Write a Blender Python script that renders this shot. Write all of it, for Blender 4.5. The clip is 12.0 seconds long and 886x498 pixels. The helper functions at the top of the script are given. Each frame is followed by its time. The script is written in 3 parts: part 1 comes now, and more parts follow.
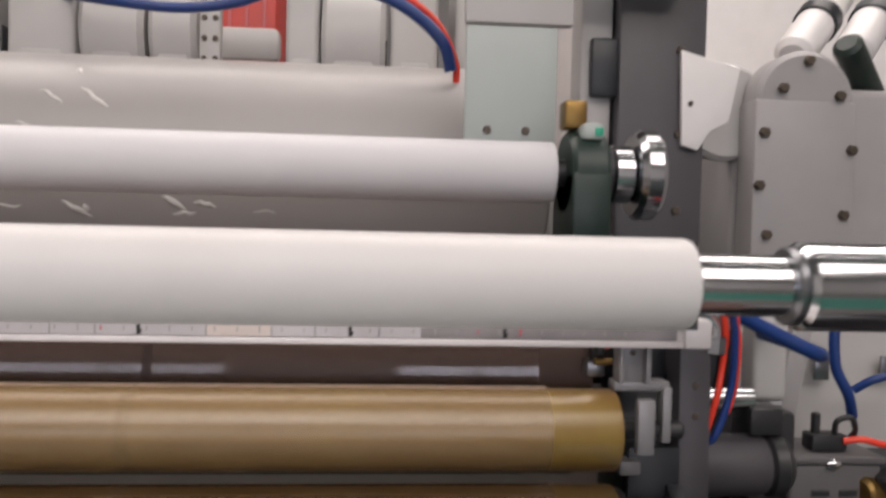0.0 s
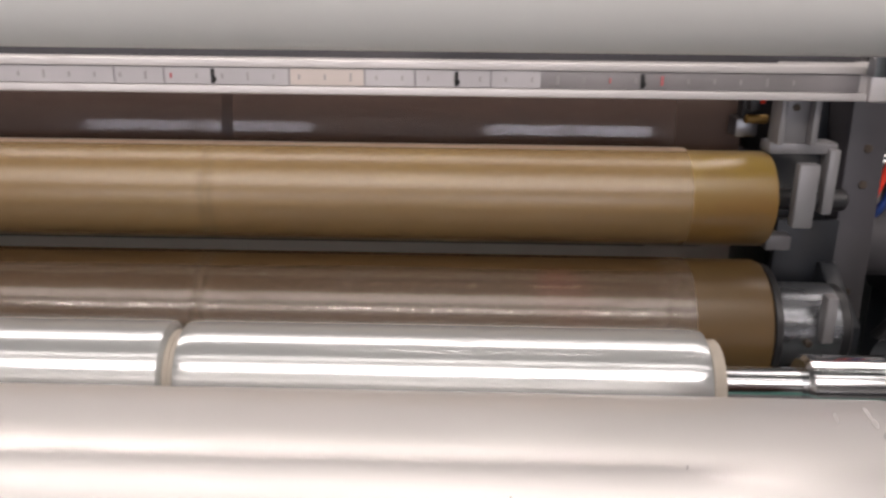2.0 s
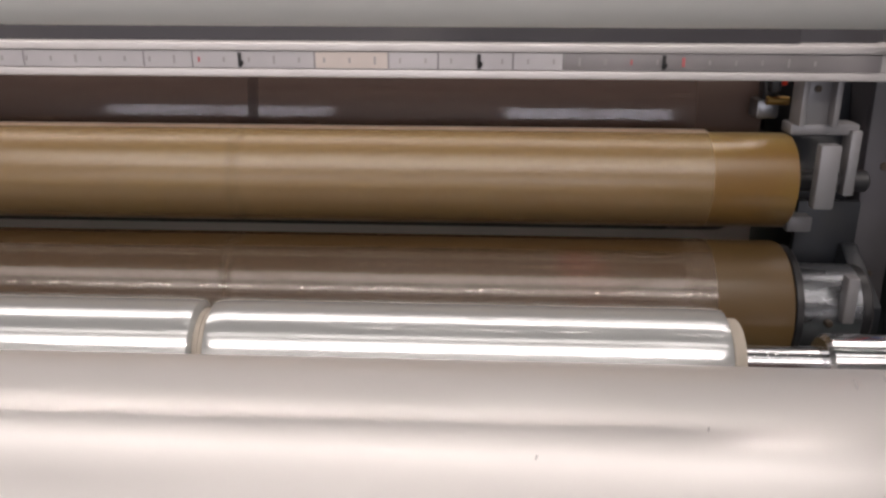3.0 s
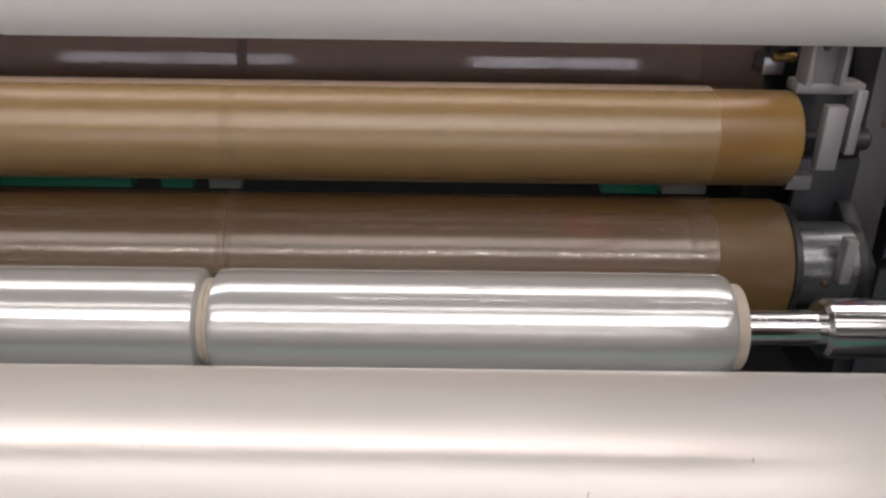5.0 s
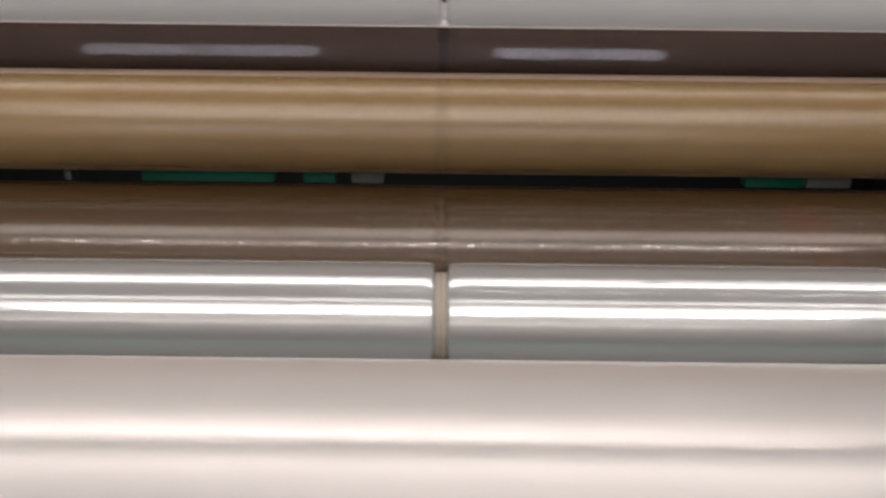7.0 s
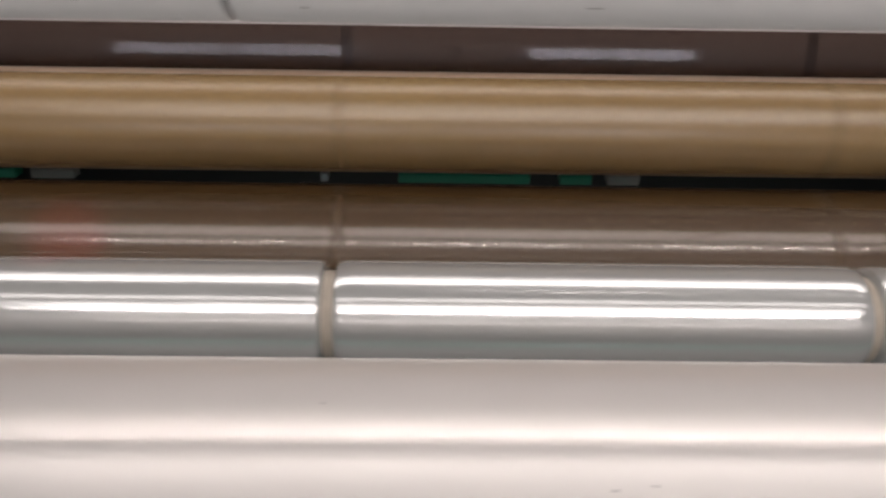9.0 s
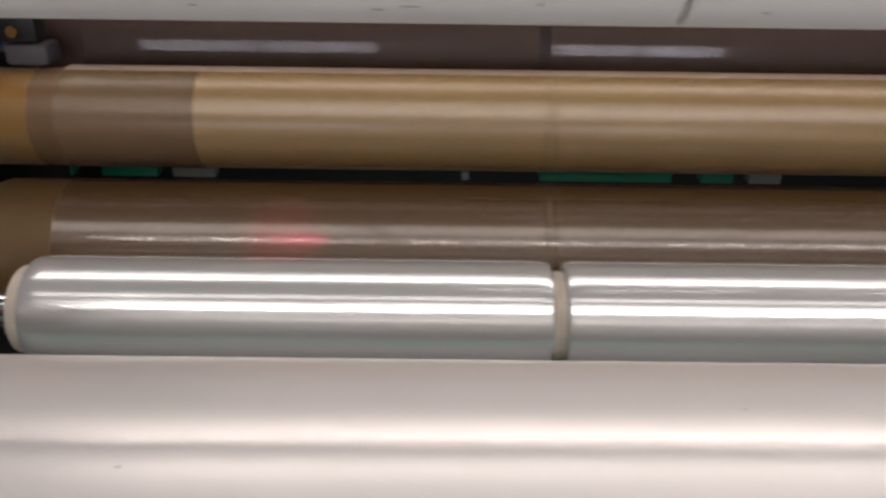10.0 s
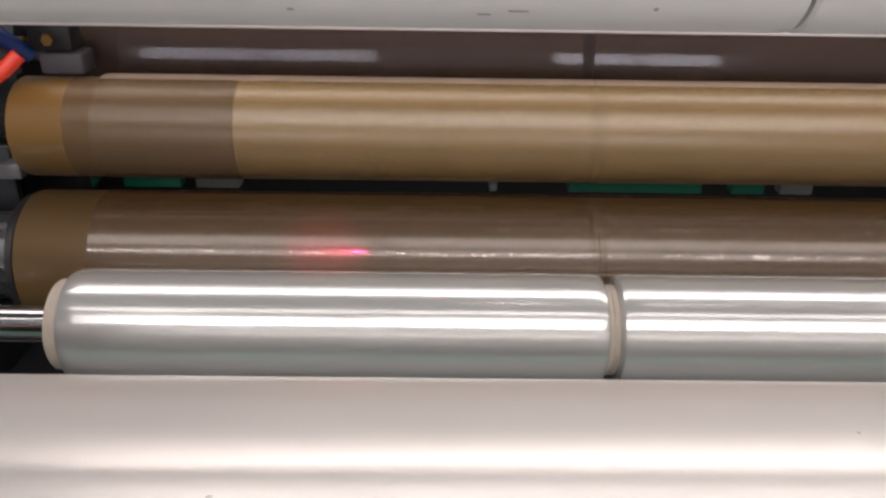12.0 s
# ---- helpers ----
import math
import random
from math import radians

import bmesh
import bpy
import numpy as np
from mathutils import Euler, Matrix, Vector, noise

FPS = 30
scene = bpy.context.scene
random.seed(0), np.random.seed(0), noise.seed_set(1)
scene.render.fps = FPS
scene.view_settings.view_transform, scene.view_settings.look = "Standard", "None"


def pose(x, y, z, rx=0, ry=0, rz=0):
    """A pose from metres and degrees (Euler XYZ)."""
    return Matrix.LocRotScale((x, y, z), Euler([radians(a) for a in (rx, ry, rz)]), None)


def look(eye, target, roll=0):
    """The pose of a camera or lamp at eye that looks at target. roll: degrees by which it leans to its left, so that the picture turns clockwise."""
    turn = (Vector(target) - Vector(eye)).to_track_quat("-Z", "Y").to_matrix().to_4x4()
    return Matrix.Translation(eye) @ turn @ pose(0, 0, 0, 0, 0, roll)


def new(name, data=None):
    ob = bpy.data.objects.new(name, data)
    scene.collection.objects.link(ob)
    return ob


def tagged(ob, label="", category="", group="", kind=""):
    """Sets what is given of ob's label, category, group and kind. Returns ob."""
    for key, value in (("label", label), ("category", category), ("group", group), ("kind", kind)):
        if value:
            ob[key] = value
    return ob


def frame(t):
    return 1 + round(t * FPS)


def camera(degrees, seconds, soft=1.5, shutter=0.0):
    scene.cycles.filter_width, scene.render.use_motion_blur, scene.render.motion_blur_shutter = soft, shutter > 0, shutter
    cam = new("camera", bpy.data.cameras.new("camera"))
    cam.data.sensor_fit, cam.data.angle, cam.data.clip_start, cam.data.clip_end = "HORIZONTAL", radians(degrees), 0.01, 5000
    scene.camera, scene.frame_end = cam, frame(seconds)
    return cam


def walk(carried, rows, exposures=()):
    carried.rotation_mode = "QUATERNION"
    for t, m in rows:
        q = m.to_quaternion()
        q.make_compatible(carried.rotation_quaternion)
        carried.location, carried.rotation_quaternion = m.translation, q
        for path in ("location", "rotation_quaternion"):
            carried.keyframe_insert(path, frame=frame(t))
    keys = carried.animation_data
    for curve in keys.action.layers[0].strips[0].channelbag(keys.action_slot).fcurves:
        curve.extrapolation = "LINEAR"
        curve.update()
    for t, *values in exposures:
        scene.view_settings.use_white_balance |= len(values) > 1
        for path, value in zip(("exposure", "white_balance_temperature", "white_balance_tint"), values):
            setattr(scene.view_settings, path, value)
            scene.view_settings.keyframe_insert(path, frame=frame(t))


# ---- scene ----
Z0 = 1.0          # height of the winding axis above the floor
cam = camera(57.46, 12.0, soft=2.5, shutter=0.5)
walk(cam, [
    (0, pose(0.2903, -0.8404, Z0 + 0.4035, 88.001, -1.362, -4.623)),
    (0.5, pose(0.2479, -0.7830, Z0 + 0.3792, 83.024, -1.365, -4.676)),
    (1.0, pose(0.2553, -0.7127, Z0 + 0.3701, 73.630, -1.417, -4.700)),
    (1.5, pose(0.2756, -0.6920, Z0 + 0.3657, 71.758, -0.946, -2.971)),
    (2.0, pose(0.2662, -0.7014, Z0 + 0.3610, 71.865, -0.564, 1.370)),
    (2.5, pose(0.2737, -0.7057, Z0 + 0.3544, 71.844, -0.100, 3.222)),
    (3.0, pose(0.2619, -0.7169, Z0 + 0.3540, 71.271, -0.157, 2.577)),
    (5.0, pose(0.2199, -0.6834, Z0 + 0.4093, 64.355, -0.759, 0.033)),
    (5.5, pose(0.2107, -0.6898, Z0 + 0.4081, 64.454, -0.516, 0.335)),
    (6.0, pose(0.1593, -0.6985, Z0 + 0.4090, 64.349, -0.764, -0.091)),
    (6.5, pose(0.0755, -0.6806, Z0 + 0.4033, 64.020, -0.700, -0.024)),
    (8.5, pose(-0.2711, -0.6789, Z0 + 0.4054, 64.067, -0.532, 0.943)),
    (9.0, pose(-0.4137, -0.6793, Z0 + 0.4036, 63.969, -0.901, -0.295)),
    (9.5, pose(-0.5216, -0.6671, Z0 + 0.3933, 64.267, -0.789, -0.164)),
    (10.0, pose(-0.6252, -0.6756, Z0 + 0.4049, 63.630, -0.739, 0.068)),
    (10.5, pose(-0.6957, -0.6489, Z0 + 0.3837, 64.010, -0.739, -0.224)),
    (11.0, pose(-0.6907, -0.6336, Z0 + 0.3865, 64.025, -0.573, 0.174)),
    (11.5, pose(-0.6718, -0.6443, Z0 + 0.3979, 64.033, -0.665, 0.148)),
    (12, pose(-0.6758, -0.6573, Z0 + 0.3985, 64.333, -0.860, -0.287)),
], exposures=[(0, 0.17), (0.5, 0.20), (1.0, 0.14), (1.5, 0.17), (2.0, 0.26), (2.5, 0.20), (3.0, 0.07), (5.0, 0.14), (6.0, 0.05), (8.5, -0.03), (10.2, -0.02), (11.0, 0.14), (12, 0.17)])

# ---- light: long fluorescent fittings under the hall roof, and added fill panels ----
world = bpy.data.worlds.new("world")
scene.world = world
world.use_nodes = True
world.node_tree.nodes["Background"].inputs[0].default_value = (0.75, 0.8, 0.85, 1)
world.node_tree.nodes["Background"].inputs[1].default_value = 0.3

LAMPS = []


def strip_or_fill_lamp(x, y, z, length, width, watts, tilt=0):
    data = bpy.data.lights.new("strip_or_fill_light", "AREA")
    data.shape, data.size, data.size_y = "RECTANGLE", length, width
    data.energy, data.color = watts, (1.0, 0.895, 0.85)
    ob = new("strip_or_fill_light", data)
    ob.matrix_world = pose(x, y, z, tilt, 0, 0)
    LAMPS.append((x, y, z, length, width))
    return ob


# rows over the machine, over its front, and further back in the aisle; the wide panels are added fill
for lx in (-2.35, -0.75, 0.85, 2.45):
    strip_or_fill_lamp(lx, 0.70, 4.2, 1.52, 0.12, 5)
    # unseen fill panel, added to brighten the drum and film rolls
    strip_or_fill_lamp(lx, 1.02, 4.5, 1.55, 1.16, 13)
    strip_or_fill_lamp(lx - 0.3, 1.70, 4.2, 1.58, 0.12, 16)
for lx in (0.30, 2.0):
    strip_or_fill_lamp(lx, -0.40, 4.2, 1.45, 0.015, 1.4)
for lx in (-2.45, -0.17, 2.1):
    strip_or_fill_lamp(lx, -4.3, 4.2, 1.95, 0.055, 29)
    # unseen fill panel, added to brighten the rollers from the front
    strip_or_fill_lamp(lx + 0.3, -3.6, 4.45, 2.2, 3.8, 74)


def window_light(x0, x1, z0, z1, watts):
    data = bpy.data.lights.new("daylight", "AREA")
    data.shape, data.size, data.size_y = "RECTANGLE", x1 - x0, z1 - z0
    data.energy, data.color = watts, (0.90, 0.88, 1.0)
    ob = new("daylight", data)
    ob.matrix_world = pose((x0 + x1) / 2, -7.45, (z0 + z1) / 2, 90, 0, 0)


WINDOWS = [(-3.75, -1.25, 1.0, 2.3), (0.5, 2.3, 1.0, 2.3)]
for w in WINDOWS:
    window_light(*w, 42)


# ---- materials ----
def material(name, colour, rough=0.5, metal=0.0, spec=0.5, coat=0.0, alpha=1.0, vary=0.12, scale=(8, 8, 8),
             bump=0.0, bump_scale=(40, 40, 40), dirt=None, dirt_scale=3.0, dirt_amount=0.3, coat_rough=0.05, coat_ior=1.5, sheen=0.0):
    m = bpy.data.materials.new(name)
    m.use_nodes = True
    nt = m.node_tree
    b = nt.nodes["Principled BSDF"]
    b.inputs["Metallic"].default_value = metal
    b.inputs["Specular IOR Level"].default_value = spec
    b.inputs["Coat Weight"].default_value = coat
    b.inputs["Coat Roughness"].default_value = coat_rough
    b.inputs["Coat IOR"].default_value = coat_ior
    b.inputs["Alpha"].default_value = alpha
    tc = nt.nodes.new("ShaderNodeTexCoord")

    def noise_at(sc, detail=4.0):
        mp = nt.nodes.new("ShaderNodeMapping")
        mp.inputs["Scale"].default_value = sc
        nt.links.new(tc.outputs["Object"], mp.inputs["Vector"])
        n = nt.nodes.new("ShaderNodeTexNoise")
        n.inputs["Scale"].default_value = 1.0
        n.inputs["Detail"].default_value = detail
        nt.links.new(mp.outputs["Vector"], n.inputs["Vector"])
        return n.outputs["Fac"]

    fac = noise_at(scale)
    ramp = nt.nodes.new("ShaderNodeMapRange")
    ramp.inputs["From Min"].default_value, ramp.inputs["From Max"].default_value = 0.3, 0.7
    ramp.inputs["To Min"].default_value, ramp.inputs["To Max"].default_value = 1 - vary, 1 + vary
    nt.links.new(fac, ramp.inputs["Value"])
    mul = nt.nodes.new("ShaderNodeMix")
    mul.data_type, mul.blend_type = "RGBA", "MULTIPLY"
    mul.inputs["Factor"].default_value = 1.0
    mul.inputs["A"].default_value = (*colour, 1)
    nt.links.new(ramp.outputs["Result"], mul.inputs["B"])
    col = mul.outputs["Result"]
    if dirt:
        spots = noise_at((dirt_scale,) * 3, 6.0)
        dr = nt.nodes.new("ShaderNodeMapRange")
        dr.inputs["From Min"].default_value, dr.inputs["From Max"].default_value = 0.52, 0.75
        dr.inputs["To Max"].default_value = dirt_amount
        nt.links.new(spots, dr.inputs["Value"])
        mx = nt.nodes.new("ShaderNodeMix")
        mx.data_type = "RGBA"
        mx.inputs["B"].default_value = (*dirt, 1)
        nt.links.new(dr.outputs["Result"], mx.inputs["Factor"])
        nt.links.new(col, mx.inputs["A"])
        col = mx.outputs["Result"]
    nt.links.new(col, b.inputs["Base Color"])
    rr = nt.nodes.new("ShaderNodeMapRange")
    rr.inputs["To Min"].default_value, rr.inputs["To Max"].default_value = rough * 0.8, min(1, rough * 1.2)
    nt.links.new(fac, rr.inputs["Value"])
    nt.links.new(rr.outputs["Result"], b.inputs["Roughness"])
    if bump:
        bp = nt.nodes.new("ShaderNodeBump")
        bp.inputs["Strength"].default_value = bump
        bp.inputs["Distance"].default_value = 0.002
        nt.links.new(noise_at(bump_scale), bp.inputs["Height"])
        nt.links.new(bp.outputs["Normal"], b.inputs["Normal"])
        nt.links.new(bp.outputs["Normal"], b.inputs["Coat Normal"])
    if sheen:
        b.inputs["Sheen Weight"].default_value = sheen
        b.inputs["Sheen Roughness"].default_value = 0.3
        b.inputs["Sheen Tint"].default_value = (1.0, 0.84, 0.68, 1)
    return m


M_FILM_ROLL = material("wound_stretch_film", (0.63, 0.648, 0.655), 0.18, metal=0.60, spec=0.8, coat=0.15, coat_rough=0.06, vary=0.05, scale=(1.5, 50, 50),
                       bump=0.022, bump_scale=(1.5, 60, 60))
M_CORE = material("cardboard_core", (0.45, 0.405, 0.345), 0.8, vary=0.1, scale=(60, 60, 60), bump=0.2, bump_scale=(200, 200, 200))
M_WHITE_TUBE = material("white_plastic_tube", (0.59, 0.577, 0.572), 0.42, vary=0.03, scale=(2, 10, 10), dirt=(0.45, 0.42, 0.4), dirt_scale=9, dirt_amount=0.12)
M_SEAM = material("dark_seam", (0.03, 0.03, 0.035), 0.6)
M_DRUM = material("white_drum_skin", (0.81, 0.785, 0.77), 0.35, metal=0.55, coat=0.2, coat_rough=0.08, vary=0.012, scale=(0.5, 2, 2))
M_GOLD = material("tan_rubber_roller", (0.190, 0.100, 0.018), 0.36, spec=1.0, coat=1.0, coat_rough=0.3, sheen=0.3, vary=0.10, scale=(1.2, 26, 26), bump=0.015, bump_scale=(4, 60, 60), dirt=(0.42, 0.33, 0.05), dirt_scale=6, dirt_amount=0.45)
M_LOWER = material("brown_rubber_roller", (0.125, 0.076, 0.028), 0.34, spec=0.9, coat=0.3, coat_rough=0.25, vary=0.08, scale=(1.2, 26, 26))
M_WEB_BACK = material("brown_tinted_film", (0.195, 0.135, 0.112), 0.06, spec=0.6, alpha=0.42, vary=0.1, scale=(1.0, 30, 30), bump=0.03, bump_scale=(4, 18, 18))
M_BACK = material("dark_brown_roller", (0.115, 0.078, 0.064), 0.3, vary=0.08, scale=(1.2, 20, 20))
M_WEB = material("thin_clear_film", (0.36, 0.235, 0.095), 0.33, spec=1.0, coat=0.8, coat_rough=0.3, sheen=0.6, alpha=0.42, vary=0.1, scale=(1.0, 40, 40), bump=0.008, bump_scale=(2, 40, 40))
M_WEB_GLOSS = material("glossy_clear_film", (0.122, 0.070, 0.029), 0.32, spec=0.9, coat=1.0, coat_rough=0.075, coat_ior=1.55, alpha=0.72, vary=0.1, scale=(1.0, 30, 30), bump=0.018, bump_scale=(4, 18, 18))
M_CHROME = material("chromed_steel", (0.58, 0.59, 0.61), 0.14, metal=1.0, vary=0.05, scale=(30, 30, 30), bump=0.04, bump_scale=(6, 150, 150))
M_STEEL = material("machined_steel", (0.25, 0.255, 0.27), 0.32, metal=1.0, vary=0.12, scale=(20, 90, 90), dirt=(0.2, 0.19, 0.18), dirt_scale=25)
M_ALU = material("anodised_aluminium", (0.66, 0.635, 0.63), 0.4, metal=0.35, vary=0.05, scale=(4, 40, 40), dirt=(0.4, 0.38, 0.37), dirt_scale=20, dirt_amount=0.2)
M_GREY = material("grey_machine_paint", (0.056, 0.053, 0.060), 0.45, vary=0.08, dirt=(0.10, 0.095, 0.09), dirt_scale=9, bump=0.05, bump_scale=(160, 160, 160))
M_DARK = material("dark_blue_grey_paint", (0.018, 0.021, 0.026), 0.4, vary=0.15, dirt=(0.05, 0.045, 0.04), dirt_scale=18)
M_BLACK = material("black_plastic", (0.02, 0.02, 0.022), 0.4, vary=0.1)
M_WHITE = material("white_machine_paint", (0.46, 0.45, 0.44), 0.38, vary=0.04, dirt=(0.5, 0.47, 0.43), dirt_scale=6, dirt_amount=0.25, bump=0.03, bump_scale=(120, 120, 120))
M_BRIGHT = material("bright_white_cabinet_paint", (0.72, 0.70, 0.69), 0.4, vary=0.04, dirt=(0.5, 0.47, 0.43), dirt_scale=5, dirt_amount=0.25)
M_PALE = material("pale_green_grey_paint", (0.36, 0.40, 0.385), 0.4, vary=0.04, dirt=(0.35, 0.37, 0.36), dirt_scale=8)
M_GREEN = material("green_cast_housing", (0.009, 0.023, 0.018), 0.4, vary=0.2, dirt=(0.05, 0.05, 0.04), dirt_scale=30)
M_GREEN_LIGHT = material("green_plastic_cap", (0.02, 0.32, 0.20), 0.35)
M_BRASS = material("brass", (0.24, 0.15, 0.05), 0.4, metal=0.9, dirt=(0.1, 0.07, 0.03), dirt_scale=40)
M_BOLT = material("blackened_bolt", (0.09, 0.07, 0.055), 0.45, metal=0.5, vary=0.2)
M_RED = material("red_tube", (0.75, 0.05, 0.025), 0.3)
M_BLUE = material("blue_tube", (0.008, 0.036, 0.17), 0.35)
M_RED_SHEET = material("red_sheet", (0.45, 0.05, 0.04), 0.5)
M_FLOOR_GREEN = material("green_floor_paint", (0.030, 0.135, 0.105), 0.35, vary=0.12, scale=(2, 2, 2), dirt=(0.10, 0.12, 0.11), dirt_scale=2.5, dirt_amount=0.4)
M_FLOOR = material("grey_concrete_floor", (0.105, 0.098, 0.094), 0.45, vary=0.15, scale=(2, 2, 2), dirt=(0.15, 0.145, 0.14), dirt_scale=1.5, dirt_amount=0.5)
M_WALL = material("painted_hall_wall", (0.46, 0.45, 0.44), 0.7, vary=0.05, scale=(1, 1, 1), dirt=(0.5, 0.5, 0.48), dirt_scale=0.8)
M_CEIL = material("hall_ceiling_sheet", (0.25, 0.248, 0.248), 0.6, vary=0.05, scale=(1, 1, 1))
M_SHEET = material("wrapped_film_sheet", (0.31, 0.295, 0.285), 0.42, spec=0.6, coat=0.12, coat_rough=0.25, vary=0.05, scale=(3, 3, 3), bump=0.2, bump_scale=(5, 9, 9))
M_INK = material("dark_ink", (0.03, 0.03, 0.03), 0.6)
M_TICK = material("faded_tick_ink", (0.34, 0.32, 0.32), 0.6)
M_INK_RED = material("red_ink", (0.46, 0.13, 0.14), 0.6)
M_SLOT = material("grey_scale_slot", (0.27, 0.255, 0.26), 0.45, metal=0.3, vary=0.25, scale=(9, 2, 2))
M_TUBE_LAMP = material("lamp_housing", (0.8, 0.8, 0.8), 0.5)


# ---- building helpers ----
def link(name, bm, mat, parent=None, label="", smooth=True):
    me = bpy.data.meshes.new(name)
    bm.normal_update()
    bm.to_mesh(me)
    bm.free()
    me.materials.append(mat)
    if smooth:
        for p in me.polygons:
            p.use_smooth = True
        me.set_sharp_from_angle(angle=radians(38))
    ob = new(name, me)
    if parent:
        ob.parent = parent
    if label:
        ob["label"] = label
    return ob


def part(name, bm, mat, parent, label=""):
    return link(name, bm, mat, parent, label)


def thing(name, at, label, category, group="", kind=""):
    ob = new(name)
    ob.empty_display_size = 0.05
    ob.location = at
    return tagged(ob, label, category, group, kind)


def lathe(profile, seg=96):
    """A body of revolution about the x axis from (x, r) pairs."""
    bm = bmesh.new()
    rings = []
    for x, r in profile:
        if r < 1e-6:
            rings.append([bm.verts.new((x, 0, 0))])
        else:
            rings.append([bm.verts.new((x, r * math.cos(2 * math.pi * i / seg), r * math.sin(2 * math.pi * i / seg))) for i in range(seg)])
    for a, b in zip(rings[:-1], rings[1:]):
        for i in range(seg):
            j = (i + 1) % seg
            if len(a) == 1:
                bm.faces.new((a[0], b[j], b[i]))
            elif len(b) == 1:
                bm.faces.new((a[i], a[j], b[0]))
            else:
                bm.faces.new((a[i], a[j], b[j], b[i]))
    bmesh.ops.recalc_face_normals(bm, faces=bm.faces)
    return bm


def rod(x0, x1, r, c=0.002, seg=64):
    return lathe([(x0, 0), (x0, r - c), (x0 + c, r), (x1 - c, r), (x1, r - c), (x1, 0)], seg)


def sleeve(x0, x1, r0, r1, c=0.001, seg=96):
    return lathe([(x0, r0), (x0, r1 - c), (x0 + c, r1), (x1 - c, r1), (x1, r1 - c), (x1, r0), (x0, r0)], seg)


def box(x0, x1, y0, y1, z0, z1, c=0.003, seg=2):
    bm = bmesh.new()
    bmesh.ops.create_cube(bm, size=1.0)
    for v in bm.verts:
        v.co = ((x0 + x1) / 2 + v.co.x * (x1 - x0), (y0 + y1) / 2 + v.co.y * (y1 - y0), (z0 + z1) / 2 + v.co.z * (z1 - z0))
    if c:
        bmesh.ops.bevel(bm, geom=bm.edges[:], offset=c, segments=seg, affect="EDGES", profile=0.5)
    return bm


def merged(*bms):
    out = bmesh.new()
    for b in bms:
        me = bpy.data.meshes.new("temp")
        b.to_mesh(me)
        b.free()
        out.from_mesh(me)
        bpy.data.meshes.remove(me)
    return out


def moved(bm, m):
    bmesh.ops.transform(bm, matrix=m, verts=bm.verts)
    return bm


def prism(points, x0, x1, c=0.002):
    """A plate of outline points (y, z) between x0 and x1."""
    bm = bmesh.new()
    a = [bm.verts.new((x0, y, z)) for y, z in points]
    f = bm.faces.new(a)
    r = bmesh.ops.extrude_face_region(bm, geom=[f])
    for v in r["geom"]:
        if isinstance(v, bmesh.types.BMVert):
            v.co.x = x1
    bmesh.ops.recalc_face_normals(bm, faces=bm.faces)
    if c:
        bmesh.ops.bevel(bm, geom=bm.edges[:], offset=c, segments=2, affect="EDGES", profile=0.5)
    return bm


def hose(points, r, seg=12, steps=10, taper=False):
    """A round tube through the points, on a Catmull-Rom path; taper: thin at both ends."""
    P = [Vector(p) for p in points]
    P = [2 * P[0] - P[1]] + P + [2 * P[-1] - P[-2]]
    line = []
    for i in range(1, len(P) - 2):
        for s in range(steps):
            t = s / steps
            a, b, c, d = P[i - 1], P[i], P[i + 1], P[i + 2]
            line.append(0.5 * ((2 * b) + (c - a) * t + (2 * a - 5 * b + 4 * c - d) * t * t + (3 * b - a - 3 * c + d) * t ** 3))
    line.append(P[-2])
    bm = bmesh.new()
    rings, up = [], Vector((0.13, 0.2, 0.97))
    for i, p in enumerate(line):
        way = (line[min(i + 1, len(line) - 1)] - line[max(i - 1, 0)]).normalized()
        side = way.cross(up).normalized()
        up = side.cross(way).normalized()
        w = r * (0.12 + 0.88 * math.sin(math.pi * i / (len(line) - 1))) if taper else r
        rings.append([bm.verts.new(p + w * (math.cos(2 * math.pi * k / seg) * side + math.sin(2 * math.pi * k / seg) * up)) for k in range(seg)])
    for a, b in zip(rings[:-1], rings[1:]):
        for k in range(seg):
            bm.faces.new((a[k], a[(k + 1) % seg], b[(k + 1) % seg], b[k]))
    bm.faces.new(rings[0][::-1])
    bm.faces.new(rings[-1])
    bmesh.ops.recalc_face_normals(bm, faces=bm.faces)
    return bm


def bolt_y(x, y, z, r=0.006, h=0.006):
    """A hexagon bolt head that faces the front (towards -y)."""
    bm = lathe([(0, 0), (0, r * 0.85), (h * 0.25, r), (h, r), (h, 0)], 6)
    return moved(bm, pose(x, y, z, 0, 0, 90) @ pose(-h, 0, 0))


# ---- plan of the machine: axes (y, z above the winding axis) and radii ----
LANE = 0.512
X_LEFT, X_RIGHT = -1.024, 0.512
SILVER = (0.0, 0.0, 0.0526)
GOLD = (0.1631, 0.1419, 0.0515)
LOWER = (0.1185, 0.0131, 0.0701)
BACK = (0.3720, 0.1870, 0.1600)
TUBE = (-0.2669, 0.3612, 0.0337)
UPPER = (0.3173, 0.4764, 0.0442)
DRUM = (-0.3452, 0.0102, 0.1413)
SPINNING = []


def at(axis, x=0.0):
    return (x, axis[0], Z0 + axis[1])


